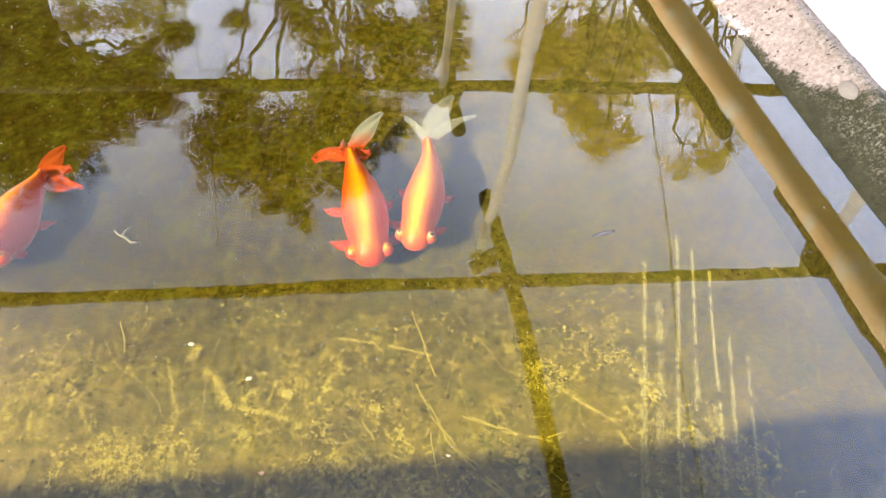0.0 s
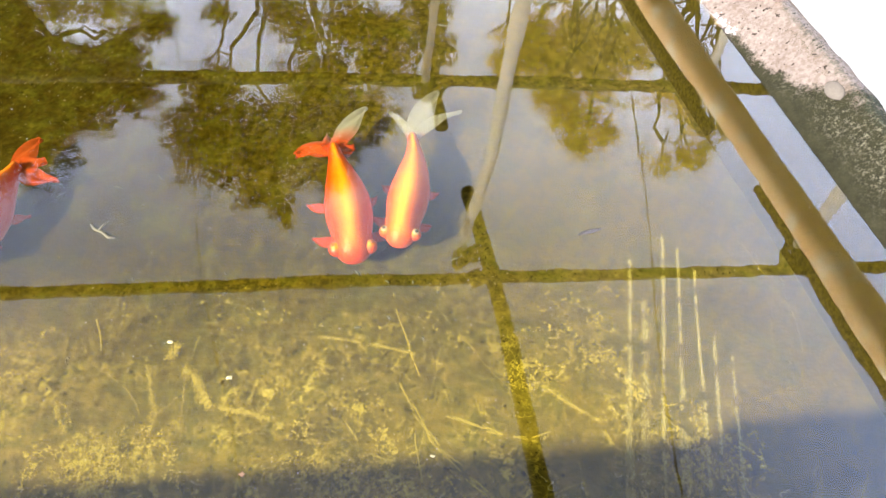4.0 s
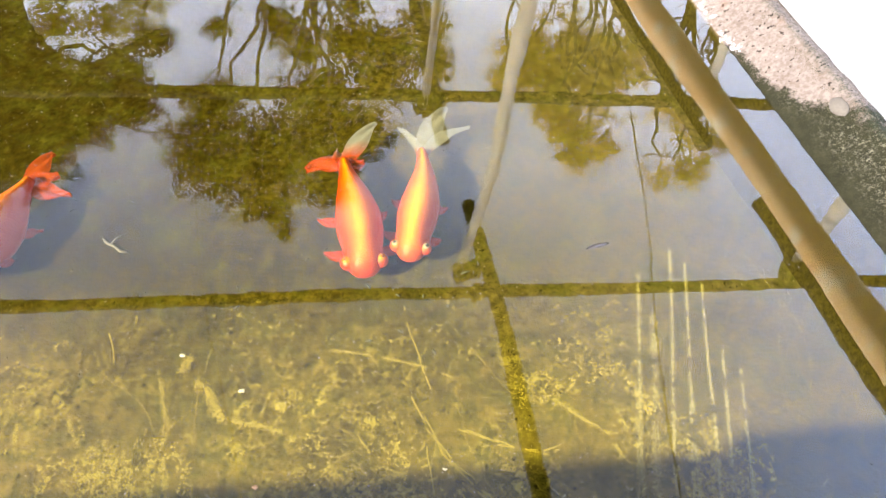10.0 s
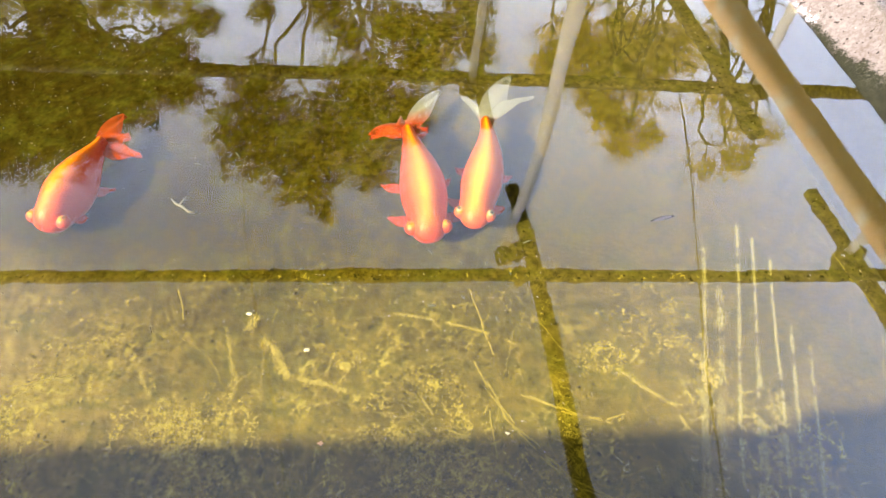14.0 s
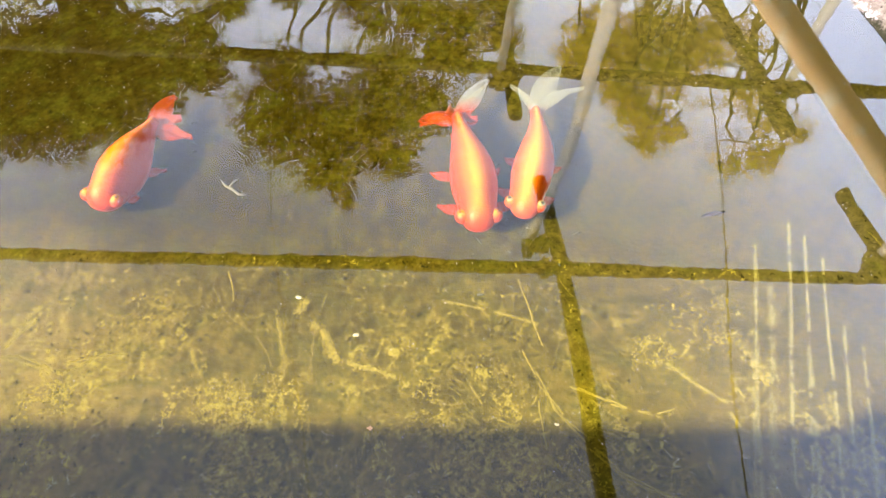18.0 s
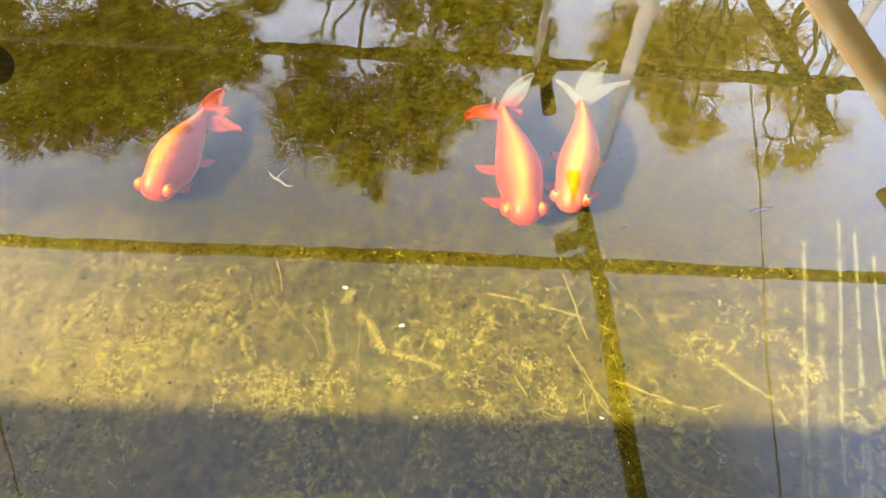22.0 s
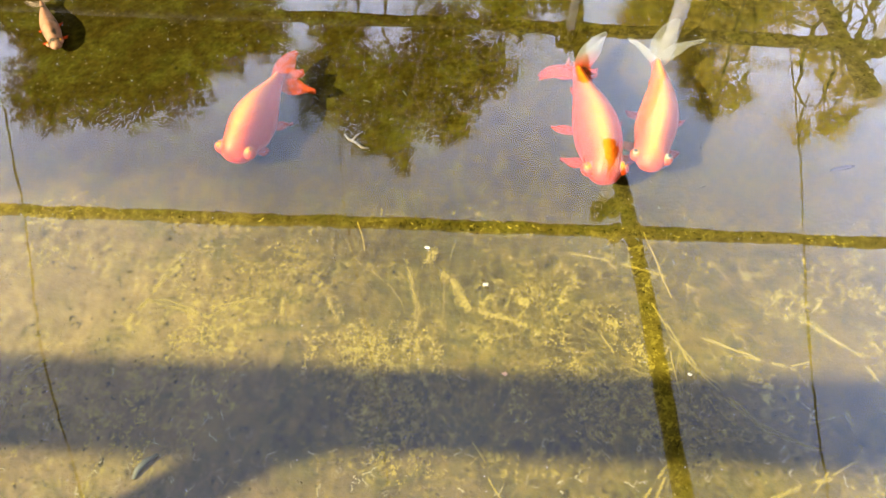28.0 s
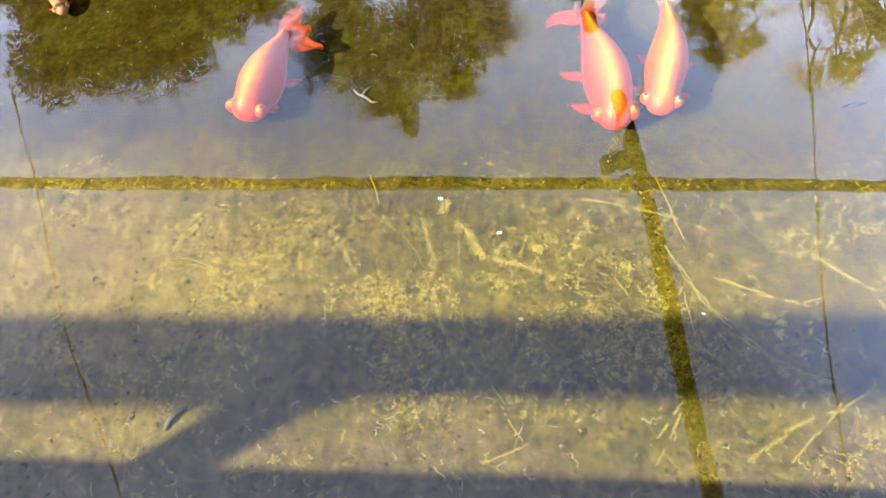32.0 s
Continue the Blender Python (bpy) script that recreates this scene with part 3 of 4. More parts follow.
thing("bamboo_pole", "thick orange-brown bamboo pole along the pond wall", "pole",
    bm=pole_mesh(Vector((1.012, 1.857, 0.42)) - R * 2.0, Vector((1.012, 1.857, 0.42)) + R * 2.2, 0.032, 0.035, 52, 0.005, 60, 9), material=M_BROWN)

for along in (-1.7, 1.95):
    foot_p = Vector((1.012, 1.857, 0)) + R * along
    thing("stake", "short weathered stake propping the bamboo pole", "stake", group="stakes under the bamboo pole",
        bm=pole_mesh(foot_p + Vector((0, 0, TOP - 0.03)), foot_p + Vector((0, 0, 0.388)), 0.024, 0.02, 90 + int(along), 0.003, 10, 2), material=M_POLE)

# wires over the pond
for a, b, r in (((-3.1, 2.73), (-1.2, 0.35), 0.0045), ((-1.6, 4.3), (-0.25, 1.05), 0.0024), ((1.39, 4.6), (1.56, 0.4), 0.0042)):
    thing("wire", "thin dark wire strung over the pond", "wire", group="wires over the pond", bm=pole_mesh((*a, H), (*b, H), r, r, 60, 0.02, 30, 0), material=M_WIRE)


# ---- goldfish ----
def goldfish(spine, z, label, material, half, lobes, fin_mat, side_fins=(1, 1, 1, 1), ringed=False):
    """A fat telescope-eyed goldfish along a spine of plan points from the mouth to the root of the tail.
    half: its half width; lobes: tip of each tail lobe in plan, its width and its bow."""
    pts = [Vector((*p, 0)) for p in spine]
    run_at = [0.0]
    for a, b in zip(pts, pts[1:]):
        run_at.append(run_at[-1] + (b - a).length)
    L = run_at[-1]
    mid = pts[len(pts) // 2]
    ob = thing("goldfish", label, "goldfish", group="goldfish in the pond")
    ang = math.atan2((pts[0] - pts[-1]).y, (pts[0] - pts[-1]).x)
    ob.matrix_world = Matrix.Translation((mid.x, mid.y, z)) @ Matrix.Rotation(ang, 4, "Z")
    back = Matrix.Rotation(-ang, 4, "Z") @ Matrix.Translation(-mid)
    local = [back @ p for p in pts]

    def on(t):
        """The point of the spine at a share of its length, and the direction towards the tail, smoothed."""
        def at_share(q):
            q = min(1.0, max(0.0, q)) * L
            return Vector([float(np.interp(q, run_at, [p[k] for p in local])) for k in range(3)])
        c = sum((at_share(t + e) for e in (-0.09, -0.045, 0.0, 0.045, 0.09)), Vector()) / 5
        c += (at_share(t) - c) * max(0.0, 1 - 10 * min(t, 1 - t))
        d = (at_share(t + 0.12) - at_share(t - 0.12)).normalized()
        return c, d, Vector((-d.y, d.x, 0))

    at = [0.0, 0.015, 0.05, 0.1, 0.16, 0.24, 0.36, 0.5, 0.64, 0.78, 0.9, 1.0]
    wide = [0.2, 0.46, 0.64, 0.72, 0.76, 0.86, 1.0, 0.98, 0.8, 0.54, 0.34, 0.24]
    high = [0.14, 0.34, 0.54, 0.7, 0.84, 1.0, 1.12, 1.08, 0.9, 0.64, 0.44, 0.36]
    bm, rings, n = bmesh.new(), [], 28
    for i in range(57):
        t = (i / 56) ** 1.15
        a, b = float(np.interp(t, at, wide)) * half, float(np.interp(t, at, high)) * half
        c, d, q = on(t)
        ring = []
        for k in range(n):
            co, si = math.cos(k * math.tau / n), math.sin(k * math.tau / n)
            ridge = 1.0 + 0.1 * max(0.0, si) ** 5 + (0.08 * abs(co) if si < 0 else 0.0)
            swell = 1 + 0.02 * noise.noise(Vector((t * 9, k * 0.4, half * 50)))
            ring.append(bm.verts.new(c + q * a * co * swell + Vector((0, 0, b * si * ridge))))
        rings.append(ring)
    for r, q in zip(rings, rings[1:]):
        for k in range(n):
            bm.faces.new((r[k], q[k], q[(k + 1) % n], r[(k + 1) % n]))
    bm.faces.new(rings[0])
    bm.faces.new(rings[-1][::-1])
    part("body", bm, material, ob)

    def ball(centre, radius, squash=1.0, lengthen=1.0, along=Vector((1, 0, 0))):
        bm = bmesh.new()
        bmesh.ops.create_uvsphere(bm, u_segments=18, v_segments=12, radius=radius)
        for v in bm.verts:
            v.co += along * (v.co @ along) * (lengthen - 1)
            v.co.z *= squash
            v.co += Vector(centre)
        return bm

    head, to_tail, across = on(0.1)
    for s_ in (-1, 1):
        c = head + across * s_ * half * 0.68 + Vector((0, 0, half * 0.1))
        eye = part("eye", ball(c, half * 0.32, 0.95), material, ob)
        out = across * s_ - to_tail * 0.25
        if ringed:
            part("iris", ball(c + out * half * 0.05 + Vector((0, 0, half * 0.22)), half * 0.17, 0.7), M_EYE, eye, "white ringed iris")
            part("pupil", ball(c + out * half * 0.09 + Vector((0, 0, half * 0.3)), half * 0.085, 0.8), M_PUPIL, eye, "dark pupil")
        else:
            part("iris", ball(c + out * half * 0.05 + Vector((0, 0, half * 0.235)), half * 0.14, 0.7), M_GOLD, eye, "golden iris")
            part("pupil", ball(c + out * half * 0.1 + Vector((0, 0, half * 0.31)), half * 0.05, 0.8), M_PUPIL, eye, "dark pupil")
    c = on(0.02)[0]
    part("mouth", ball(c + Vector((0, 0, half * 0.02)), half * 0.2, 0.7, 0.8), material, ob)
    for s_ in (-1, 1):
        c, d, q = on(0.2)
        part("gill_cover", ball(c + q * s_ * half * 0.55 - Vector((0, 0, half * 0.05)), half * 0.3, 1.3, 1.25), material, ob)

    def lobe(nm, root, tip, width, bow, mat, droop=0.1, rows=16, cols=8, seed=0):
        """A soft fin from its root to its tip: it widens, bows to one side and ends in a ragged edge."""
        root, tip = Vector(root), Vector(tip)
        span = tip - root
        d0 = span.normalized()
        side = Vector((-d0.y, d0.x, 0))
        m = root + span * 0.5 + side * bow * span.length
        bm, grid = bmesh.new(), []
        for i in range(rows + 1):
            t = i / rows
            p = root * (1 - t) ** 2 + m * 2 * t * (1 - t) + tip * t * t
            d = ((m - root) * (1 - t) + (tip - m) * t).normalized()
            q = Vector((-d.y, d.x, 0)).normalized()
            wd = width * (0.3 + 0.7 * math.sin(math.pi * min(0.62, 0.1 + t * 0.7)))
            if t > 0.4:
                wd *= 1 - 0.86 * ((t - 0.4) / 0.6) ** 1.6
            row = []
            for k in range(cols + 1):
                u = k / cols - 0.5
                z_ = 0.16 * width * math.sin(u * 8 + t * 5 + seed) * t - droop * span.length * t * t
                frill = (noise.noise(Vector((u * 7, seed, 3))) * 0.12 - abs(u) * 0.1) * span.length * t * t
                row.append(bm.verts.new(p + q * u * wd + d * frill + Vector((0, 0, z_))))
            grid.append(row)
        for a, b in zip(grid, grid[1:]):
            for k in range(cols):
                bm.faces.new((a[k], a[k + 1], b[k + 1], b[k]))
        bmesh.ops.solidify(bm, geom=bm.faces[:], thickness=0.0009)
        return part(nm, bm, mat, ob)

    c, d, q = on(1.0)
    for k, (tip, width, bow) in enumerate(lobes):
        end = back @ Vector((*tip, 0))
        lobe("tail_fin", c - d * half * 0.25, end, width, bow, fin_mat, 0.05 + 0.07 * (k % 2), seed=k)
    for k, s_ in enumerate((-1, 1)):
        c, d, q = on(0.22)
        r = c + q * s_ * half * 0.6 - Vector((0, 0, half * 0.45))
        lobe("pectoral_fin", r, r + (q * s_ * 1.0 + d * 0.35) * half * 1.1 * side_fins[k], half * 0.62, 0.12 * s_, M_REDFIN, 0.1, 10, 5, 5 + k)
        c, d, q = on(0.5)
        r = c + q * s_ * half * 0.66 - Vector((0, 0, half * 0.5))
        lobe("pelvic_fin", r, r + (q * s_ * 0.9 + d * 0.55) * half * 1.1 * side_fins[2 + k], half * 0.55, 0.12 * s_, M_REDFIN, 0.1, 10, 5, 8 + k)
    c, d, q = on(0.8)
    r = c - Vector((0, 0, half * 0.3))
    lobe("anal_fin", r, r + (d + q * 0.5) * half * 0.8, half * 0.5, 0.1, M_REDFIN, 0.2, 8, 4, 11)
    return ob


M_GOLD = grained("golden_iris", (0.45, 0.14, 0.004), (0.6, 0.24, 0.01), 40.0, 0.2)
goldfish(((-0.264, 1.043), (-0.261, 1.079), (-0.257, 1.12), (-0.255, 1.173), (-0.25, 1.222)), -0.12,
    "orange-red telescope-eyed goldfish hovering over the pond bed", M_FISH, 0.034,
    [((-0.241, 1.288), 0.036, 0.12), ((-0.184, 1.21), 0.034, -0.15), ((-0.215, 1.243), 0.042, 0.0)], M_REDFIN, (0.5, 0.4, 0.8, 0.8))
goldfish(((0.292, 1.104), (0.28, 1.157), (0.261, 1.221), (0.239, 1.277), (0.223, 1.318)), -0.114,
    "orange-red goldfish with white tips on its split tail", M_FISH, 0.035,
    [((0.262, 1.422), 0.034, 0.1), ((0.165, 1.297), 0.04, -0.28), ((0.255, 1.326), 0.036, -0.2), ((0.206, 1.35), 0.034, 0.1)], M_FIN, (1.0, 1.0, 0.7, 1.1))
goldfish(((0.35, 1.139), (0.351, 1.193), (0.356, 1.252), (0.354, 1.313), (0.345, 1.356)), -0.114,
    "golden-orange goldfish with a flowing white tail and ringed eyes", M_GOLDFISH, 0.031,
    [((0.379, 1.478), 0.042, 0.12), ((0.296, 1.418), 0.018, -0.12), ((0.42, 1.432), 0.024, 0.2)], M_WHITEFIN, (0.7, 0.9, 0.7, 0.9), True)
goldfish(((-0.678, 1.238), (-0.698, 1.264), (-0.722, 1.29), (-0.745, 1.317), (-0.766, 1.342)), -0.143,
    "pinkish mottled goldfish with a pale tail", M_PINK, 0.0155,
    [((-0.803, 1.342), 0.018, 0.1), ((-0.777, 1.379), 0.02, -0.1)], M_PINKFIN, (0.7, 0.8, 0.7, 0.8))


# ---- trees ----
def tree(label, base, fork, blobs, per, leaf_mat, seed, leaf=0.03, bark=None, girth=0.2):
    rng, bark = random.Random(seed), bark or M_BARK
    ob = thing("tree", label, "tree", group="trees round the pond")
    base, fork = Vector(base), Vector(fork)
    bm = tube(bmesh.new(), [base.lerp(fork, t) + Vector((rng.uniform(-.05, .05), rng.uniform(-.05, .05), 0)) for t in (k / 7 for k in range(8))], np.linspace(girth, girth * 0.6, 8), 12)
    part("trunk", bm, bark, ob)
    for x, y, z, r in blobs:
        tip = Vector((x, y, z))
        root = base.lerp(fork, rng.uniform(0.7, 1.0))
        m = root.lerp(tip, 0.5) + Vector((rng.uniform(-.9, .9), rng.uniform(-.5, .5), rng.uniform(0.0, 0.6)))
        pts = [((1 - t) ** 2) * root + 2 * t * (1 - t) * m + t * t * tip for t in (k / 14 for k in range(15))]
        pts = [p + Vector((rng.gauss(0, 1), rng.gauss(0, 1), rng.gauss(0, 1))) * 0.05 * min(1, k / 3) for k, p in enumerate(pts)]
        part("limb", tube(bmesh.new(), pts, [0.05 - 0.042 * k / 14 for k in range(15)], 7), bark, ob)
        bm = bmesh.new()
        for _ in range(9):
            p = pts[rng.randint(4, 13)].copy()
            d = Vector((rng.gauss(0, 1), rng.gauss(0, 1), rng.gauss(0.1, 0.5))).normalized()
            tw = [p]
            for _ in range(6):
                d = (d + Vector((rng.gauss(0, 0.3), rng.gauss(0, 0.3), rng.gauss(0, 0.3)))).normalized()
                tw.append(tw[-1] + d * (0.05 + 0.11 * r))
            tube(bm, tw, [0.011, 0.009, 0.008, 0.007, 0.006, 0.005, 0.003], 5)
        tagged(part("twigs", bm, bark, ob), kind="stuff")
    verts, faces = [], []
    for x, y, z, r in blobs:
        c = Vector((x, y, z))
        sprays = []
        for _ in range(max(5, int(per * r * r / 9))):
            d = Vector((rng.gauss(0, 1), rng.gauss(0, 1), rng.gauss(0, 0.7))).normalized()
            reach = r * (0.95 * rng.random() ** 0.5) * (1 + 0.7 * noise.noise(d * 1.7 + c) + 0.4 * noise.noise(d * 5 + c))
            sprays.append((c + d * reach, d))
        for s, out in sprays:
            # a leafy twig: leaves along a short drooping line
            way = (out + Vector((rng.gauss(0, 0.6), rng.gauss(0, 0.6), rng.gauss(-0.3, 0.5)))).normalized()
            size = rng.uniform(0.5, 1.0)
            for k in range(int(36 * size)):
                p = s + way * rng.uniform(-0.13, 0.13) * size + Vector((rng.gauss(0, 1), rng.gauss(0, 1), rng.gauss(0, 0.7))) * 0.034 * size
                d = (way * 0.5 + Vector((rng.uniform(-1, 1), rng.uniform(-1, 1), rng.uniform(-0.8, 0.5)))).normalized()
                q = d.cross(Vector((rng.uniform(-1, 1), rng.uniform(-1, 1), rng.uniform(-1, 1)))).normalized()
                ln, wd = leaf * rng.uniform(0.7, 1.4), leaf * rng.uniform(0.25, 0.45)
                i = len(verts)
                verts += [p, p + d * ln * 0.5 + q * wd, p + d * ln, p + d * ln * 0.5 - q * wd]
                faces.append((i, i + 1, i + 2, i + 3))
    me = bpy.data.meshes.new("crown")
    me.from_pydata([tuple(v) for v in verts], [], faces)
    me.materials.append(leaf_mat)
    crown = new("crown", me)
    crown.parent = ob
    return ob


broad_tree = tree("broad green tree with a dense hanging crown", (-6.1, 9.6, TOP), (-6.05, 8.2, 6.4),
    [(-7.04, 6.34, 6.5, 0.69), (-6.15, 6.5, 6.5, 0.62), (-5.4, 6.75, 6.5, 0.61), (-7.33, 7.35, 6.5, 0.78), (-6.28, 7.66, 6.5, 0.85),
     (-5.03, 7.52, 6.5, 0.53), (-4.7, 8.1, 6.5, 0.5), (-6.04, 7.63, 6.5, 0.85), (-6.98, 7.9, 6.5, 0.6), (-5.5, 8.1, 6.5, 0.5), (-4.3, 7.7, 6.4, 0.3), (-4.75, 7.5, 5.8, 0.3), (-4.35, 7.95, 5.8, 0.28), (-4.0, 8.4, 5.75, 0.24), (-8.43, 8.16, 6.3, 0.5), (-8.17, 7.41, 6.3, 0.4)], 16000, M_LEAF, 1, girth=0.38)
bough = tube(bmesh.new(), [(-6.35, 9.4, 4.2), (-6.3, 8.3, 5.1), (-5.8, 7.2, 5.6), (-5.1, 7.15, 5.7), (-4.45, 7.75, 5.6), (-3.9, 8.5, 5.6)], [0.12, 0.11, 0.1, 0.085, 0.06, 0.025], 9)
part("limb", bough, M_BARK, broad_tree)
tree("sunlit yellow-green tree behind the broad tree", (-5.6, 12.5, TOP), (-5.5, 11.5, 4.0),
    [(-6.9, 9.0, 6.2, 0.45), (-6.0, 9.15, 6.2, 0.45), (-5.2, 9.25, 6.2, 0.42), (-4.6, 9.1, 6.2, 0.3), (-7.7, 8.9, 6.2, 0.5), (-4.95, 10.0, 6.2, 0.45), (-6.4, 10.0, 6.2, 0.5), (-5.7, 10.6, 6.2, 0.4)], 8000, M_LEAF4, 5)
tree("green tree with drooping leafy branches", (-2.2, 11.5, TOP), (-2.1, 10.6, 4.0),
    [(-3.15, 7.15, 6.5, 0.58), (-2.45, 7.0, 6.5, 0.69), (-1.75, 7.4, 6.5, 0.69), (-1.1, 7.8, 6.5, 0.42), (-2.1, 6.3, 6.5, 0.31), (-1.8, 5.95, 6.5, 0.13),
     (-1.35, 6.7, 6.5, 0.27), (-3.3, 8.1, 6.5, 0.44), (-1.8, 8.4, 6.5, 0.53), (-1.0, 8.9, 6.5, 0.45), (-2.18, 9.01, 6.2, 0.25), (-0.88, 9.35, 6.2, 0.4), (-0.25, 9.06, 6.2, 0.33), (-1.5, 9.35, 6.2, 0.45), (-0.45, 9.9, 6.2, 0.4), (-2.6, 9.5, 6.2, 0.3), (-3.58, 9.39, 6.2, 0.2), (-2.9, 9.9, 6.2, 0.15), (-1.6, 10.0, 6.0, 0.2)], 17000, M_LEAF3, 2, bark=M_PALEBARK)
tree("sunlit yellow-green tree with fine leaves", (2.0, 11.0, TOP), (2.0, 10.2, 3.8),
    [(1.27, 8.76, 6.0, 0.5), (1.94, 8.65, 6.0, 0.63), (1.75, 7.64, 6.0, 0.35), (1.83, 7.21, 6.0, 0.26), (2.39, 9.19, 6.0, 0.53), (1.45, 8.01, 6.0, 0.32), (1.14, 9.54, 6.2, 0.5), (1.9, 9.8, 6.2, 0.5), (0.84, 8.86, 6.2, 0.3), (1.66, 7.94, 6.2, 0.25), (2.19, 7.59, 6.2, 0.2)], 11000, M_LEAF2, 3)
tree("sparse tree with thin bare twigs and few leaves", (3.8, 10.5, TOP), (3.5, 9.6, 3.5),
    [(2.87, 7.72, 5.5, 0.35), (3.16, 7.29, 5.5, 0.3), (2.63, 6.49, 5.5, 0.2), (2.94, 6.67, 5.5, 0.22), (3.19, 6.8, 5.5, 0.18), (2.85, 8.76, 5.5, 0.42), (3.78, 7.94, 6.2, 0.25), (3.34, 7.26, 6.2, 0.22), (2.82, 9.81, 6.2, 0.3)], 5500, M_LEAF2, 4)


# ---- bed growth and litter ----
M_ALGA = grained("yellow_algae", (0.13, 0.11, 0.012), (0.37, 0.305, 0.045), 60.0, 0.95)
M_CURL = grained("pale_dead_algae", (0.18, 0.17, 0.09), (0.38, 0.36, 0.23), 60.0, 0.95)
M_FILM = grained("thin_yellow_algae", (0.15, 0.135, 0.04), (0.34, 0.31, 0.12), 45.0, 0.95)
rng = random.Random(7)


def flakes(name, label, spots):
    """Small ragged flakes of algae, one low pyramid at each spot of x, y and size."""
    verts, faces = [], []
    for x, y, r in spots:
        z, a0, i = bed_z(x, y), rng.uniform(0, 6.28), len(verts)
        for k in range(5):
            q = r * rng.uniform(0.45, 1.3)
            verts.append((x + math.cos(a0 + k * 1.2566) * q, y + math.sin(a0 + k * 1.2566) * q, z - 0.0001))
        verts.append((x + rng.gauss(0, r * 0.2), y + rng.gauss(0, r * 0.2), z + 0.0004 + r * rng.uniform(0.05, 0.25)))
        faces += [(i + k, i + (k + 1) % 5, i + 5) for k in range(5)]
    me = bpy.data.meshes.new(name)
    me.from_pydata(verts, [], faces)
    me.materials.append({"algae_lines": M_FILM, "algae_curls": M_CURL}.get(name, M_ALGA))
    return tagged(new(name, me), label, "algae", kind="stuff")


def trail(spots, x, y, heading, length, r, curl, gap=1.0, spread=0.6, broken=-0.25):
    """Flakes strung along a wandering line."""
    gone = 0.0
    while gone < length:
        if noise.noise(Vector((x * 60, y * 60, 5))) > broken:
            spots.append((x + rng.gauss(0, r * spread), y + rng.gauss(0, r * spread), r * rng.uniform(0.4, 1.2)))
        heading += rng.gauss(0, curl)
        step = r * gap * rng.uniform(0.6, 1.4)
        x, y, gone = x + math.cos(heading) * step, y + math.sin(heading) * step, gone + step


def run(spots, pts, r, spread, gap=0.22):
    """Flakes along a bent line through the points given."""
    for (x0, y0), (x1, y1) in zip(pts, pts[1:]):
        trail(spots, x0, y0, math.atan2(y1 - y0, x1 - x0), math.hypot(x1 - x0, y1 - y0), r * 0.8, 0.006, gap * 0.8, spread * 1.25)


spots, tufts = [], 0
while tufts < 4800:
    x = rng.uniform(-0.55, 0.86)
    b = rng.triangular(0.46, 1.06, 0.78)
    y = b + 0.157 * x
    k = noise.noise(Vector((x * 7, y * 7, 0))) + 0.7 * noise.noise(Vector((x * 20, y * 20, 3))) + 0.3 * noise.noise(Vector((x * 60, y * 60, 7)))
    if k > 0.08 + 0.5 * rng.random() + 0.8 * max(0.0, b - 0.9):
        tufts += 1
        trail(spots, x, y, rng.uniform(0, 6.28), rng.uniform(0.002, 0.009), rng.uniform(0.0006, 0.0015), 0.8, 0.7, 0.9)
for cx, cy, rad, count in ((0.553, 0.977, 0.03, 500), (0.332, 0.9, 0.035, 380), (0.06, 0.845, 0.03, 300)):
    for _ in range(count):
        a, q = rng.uniform(0, 6.28), rad * rng.random() ** 0.6
        x, y = cx + math.cos(a) * q, cy + math.sin(a) * q
        if noise.noise(Vector((x * 70, y * 70, 2))) > -0.05:
            spots.append((x, y, rng.uniform(0.0005, 0.0016)))
flakes("algae_flakes", "scattered yellow flakes of algae on the pond bed", spots)
spots = []
for _ in range(90):
    x = rng.uniform(-0.5, 1.05)
    trail(spots, x, 0.157 * x + rng.triangular(0.45, 0.98, 0.76), rng.uniform(0, 6.28), rng.uniform(0.03, 0.12), 0.0008, 0.08, 1.2, 1.4)
for _ in range(30):
    x = rng.uniform(-0.5, 1.0)
    trail(spots, x, 0.157 * x + rng.uniform(0.5, 0.85), rng.choice((1.9, 2.4, 0.9, -0.5)) + rng.gauss(0, 0.2), rng.uniform(0.12, 0.3), 0.0006, 0.03, 0.9, 1.2)
# the bold crooked trail in the middle
run(spots, ((0.068, 0.971), (0.063, 0.942), (0.084, 0.937), (0.107, 0.923), (0.125, 0.897), (0.135, 0.888)), 0.0015, 2.6, 0.1)
run(spots, ((0.135, 0.888), (0.174, 0.887), (0.212, 0.88), (0.238, 0.868), (0.247, 0.859)), 0.0013, 2.0, 0.12)
run(spots, ((0.032, 0.946), (0.049, 0.91), (0.065, 0.866), (0.079, 0.82), (0.091, 0.786), (0.117, 0.749), (0.138, 0.727)), 0.0011, 1.8, 0.2)
# crossing scratches where algae holds on
run(spots, ((0.377, 0.948), (0.4, 0.907), (0.436, 0.866), (0.477, 0.833), (0.516, 0.806), (0.576, 0.787)), 0.0008, 1.0)
run(spots, ((0.402, 0.886), (0.387, 0.841), (0.35, 0.844), (0.309, 0.89)), 0.0008, 1.0)
run(spots, ((0.455, 0.909), (0.492, 0.9), (0.527, 0.89), (0.556, 0.891), (0.58, 0.903)), 0.0008, 0.8)
run(spots, ((0.257, 1.004), (0.306, 1.004), (0.382, 0.996), (0.431, 0.984)), 0.0009, 1.6)
run(spots, ((0.35, 1.087), (0.374, 0.953)), 0.0007, 0.8)
run(spots, ((0.405, 0.881), (0.419, 0.817)), 0.0007, 0.8)
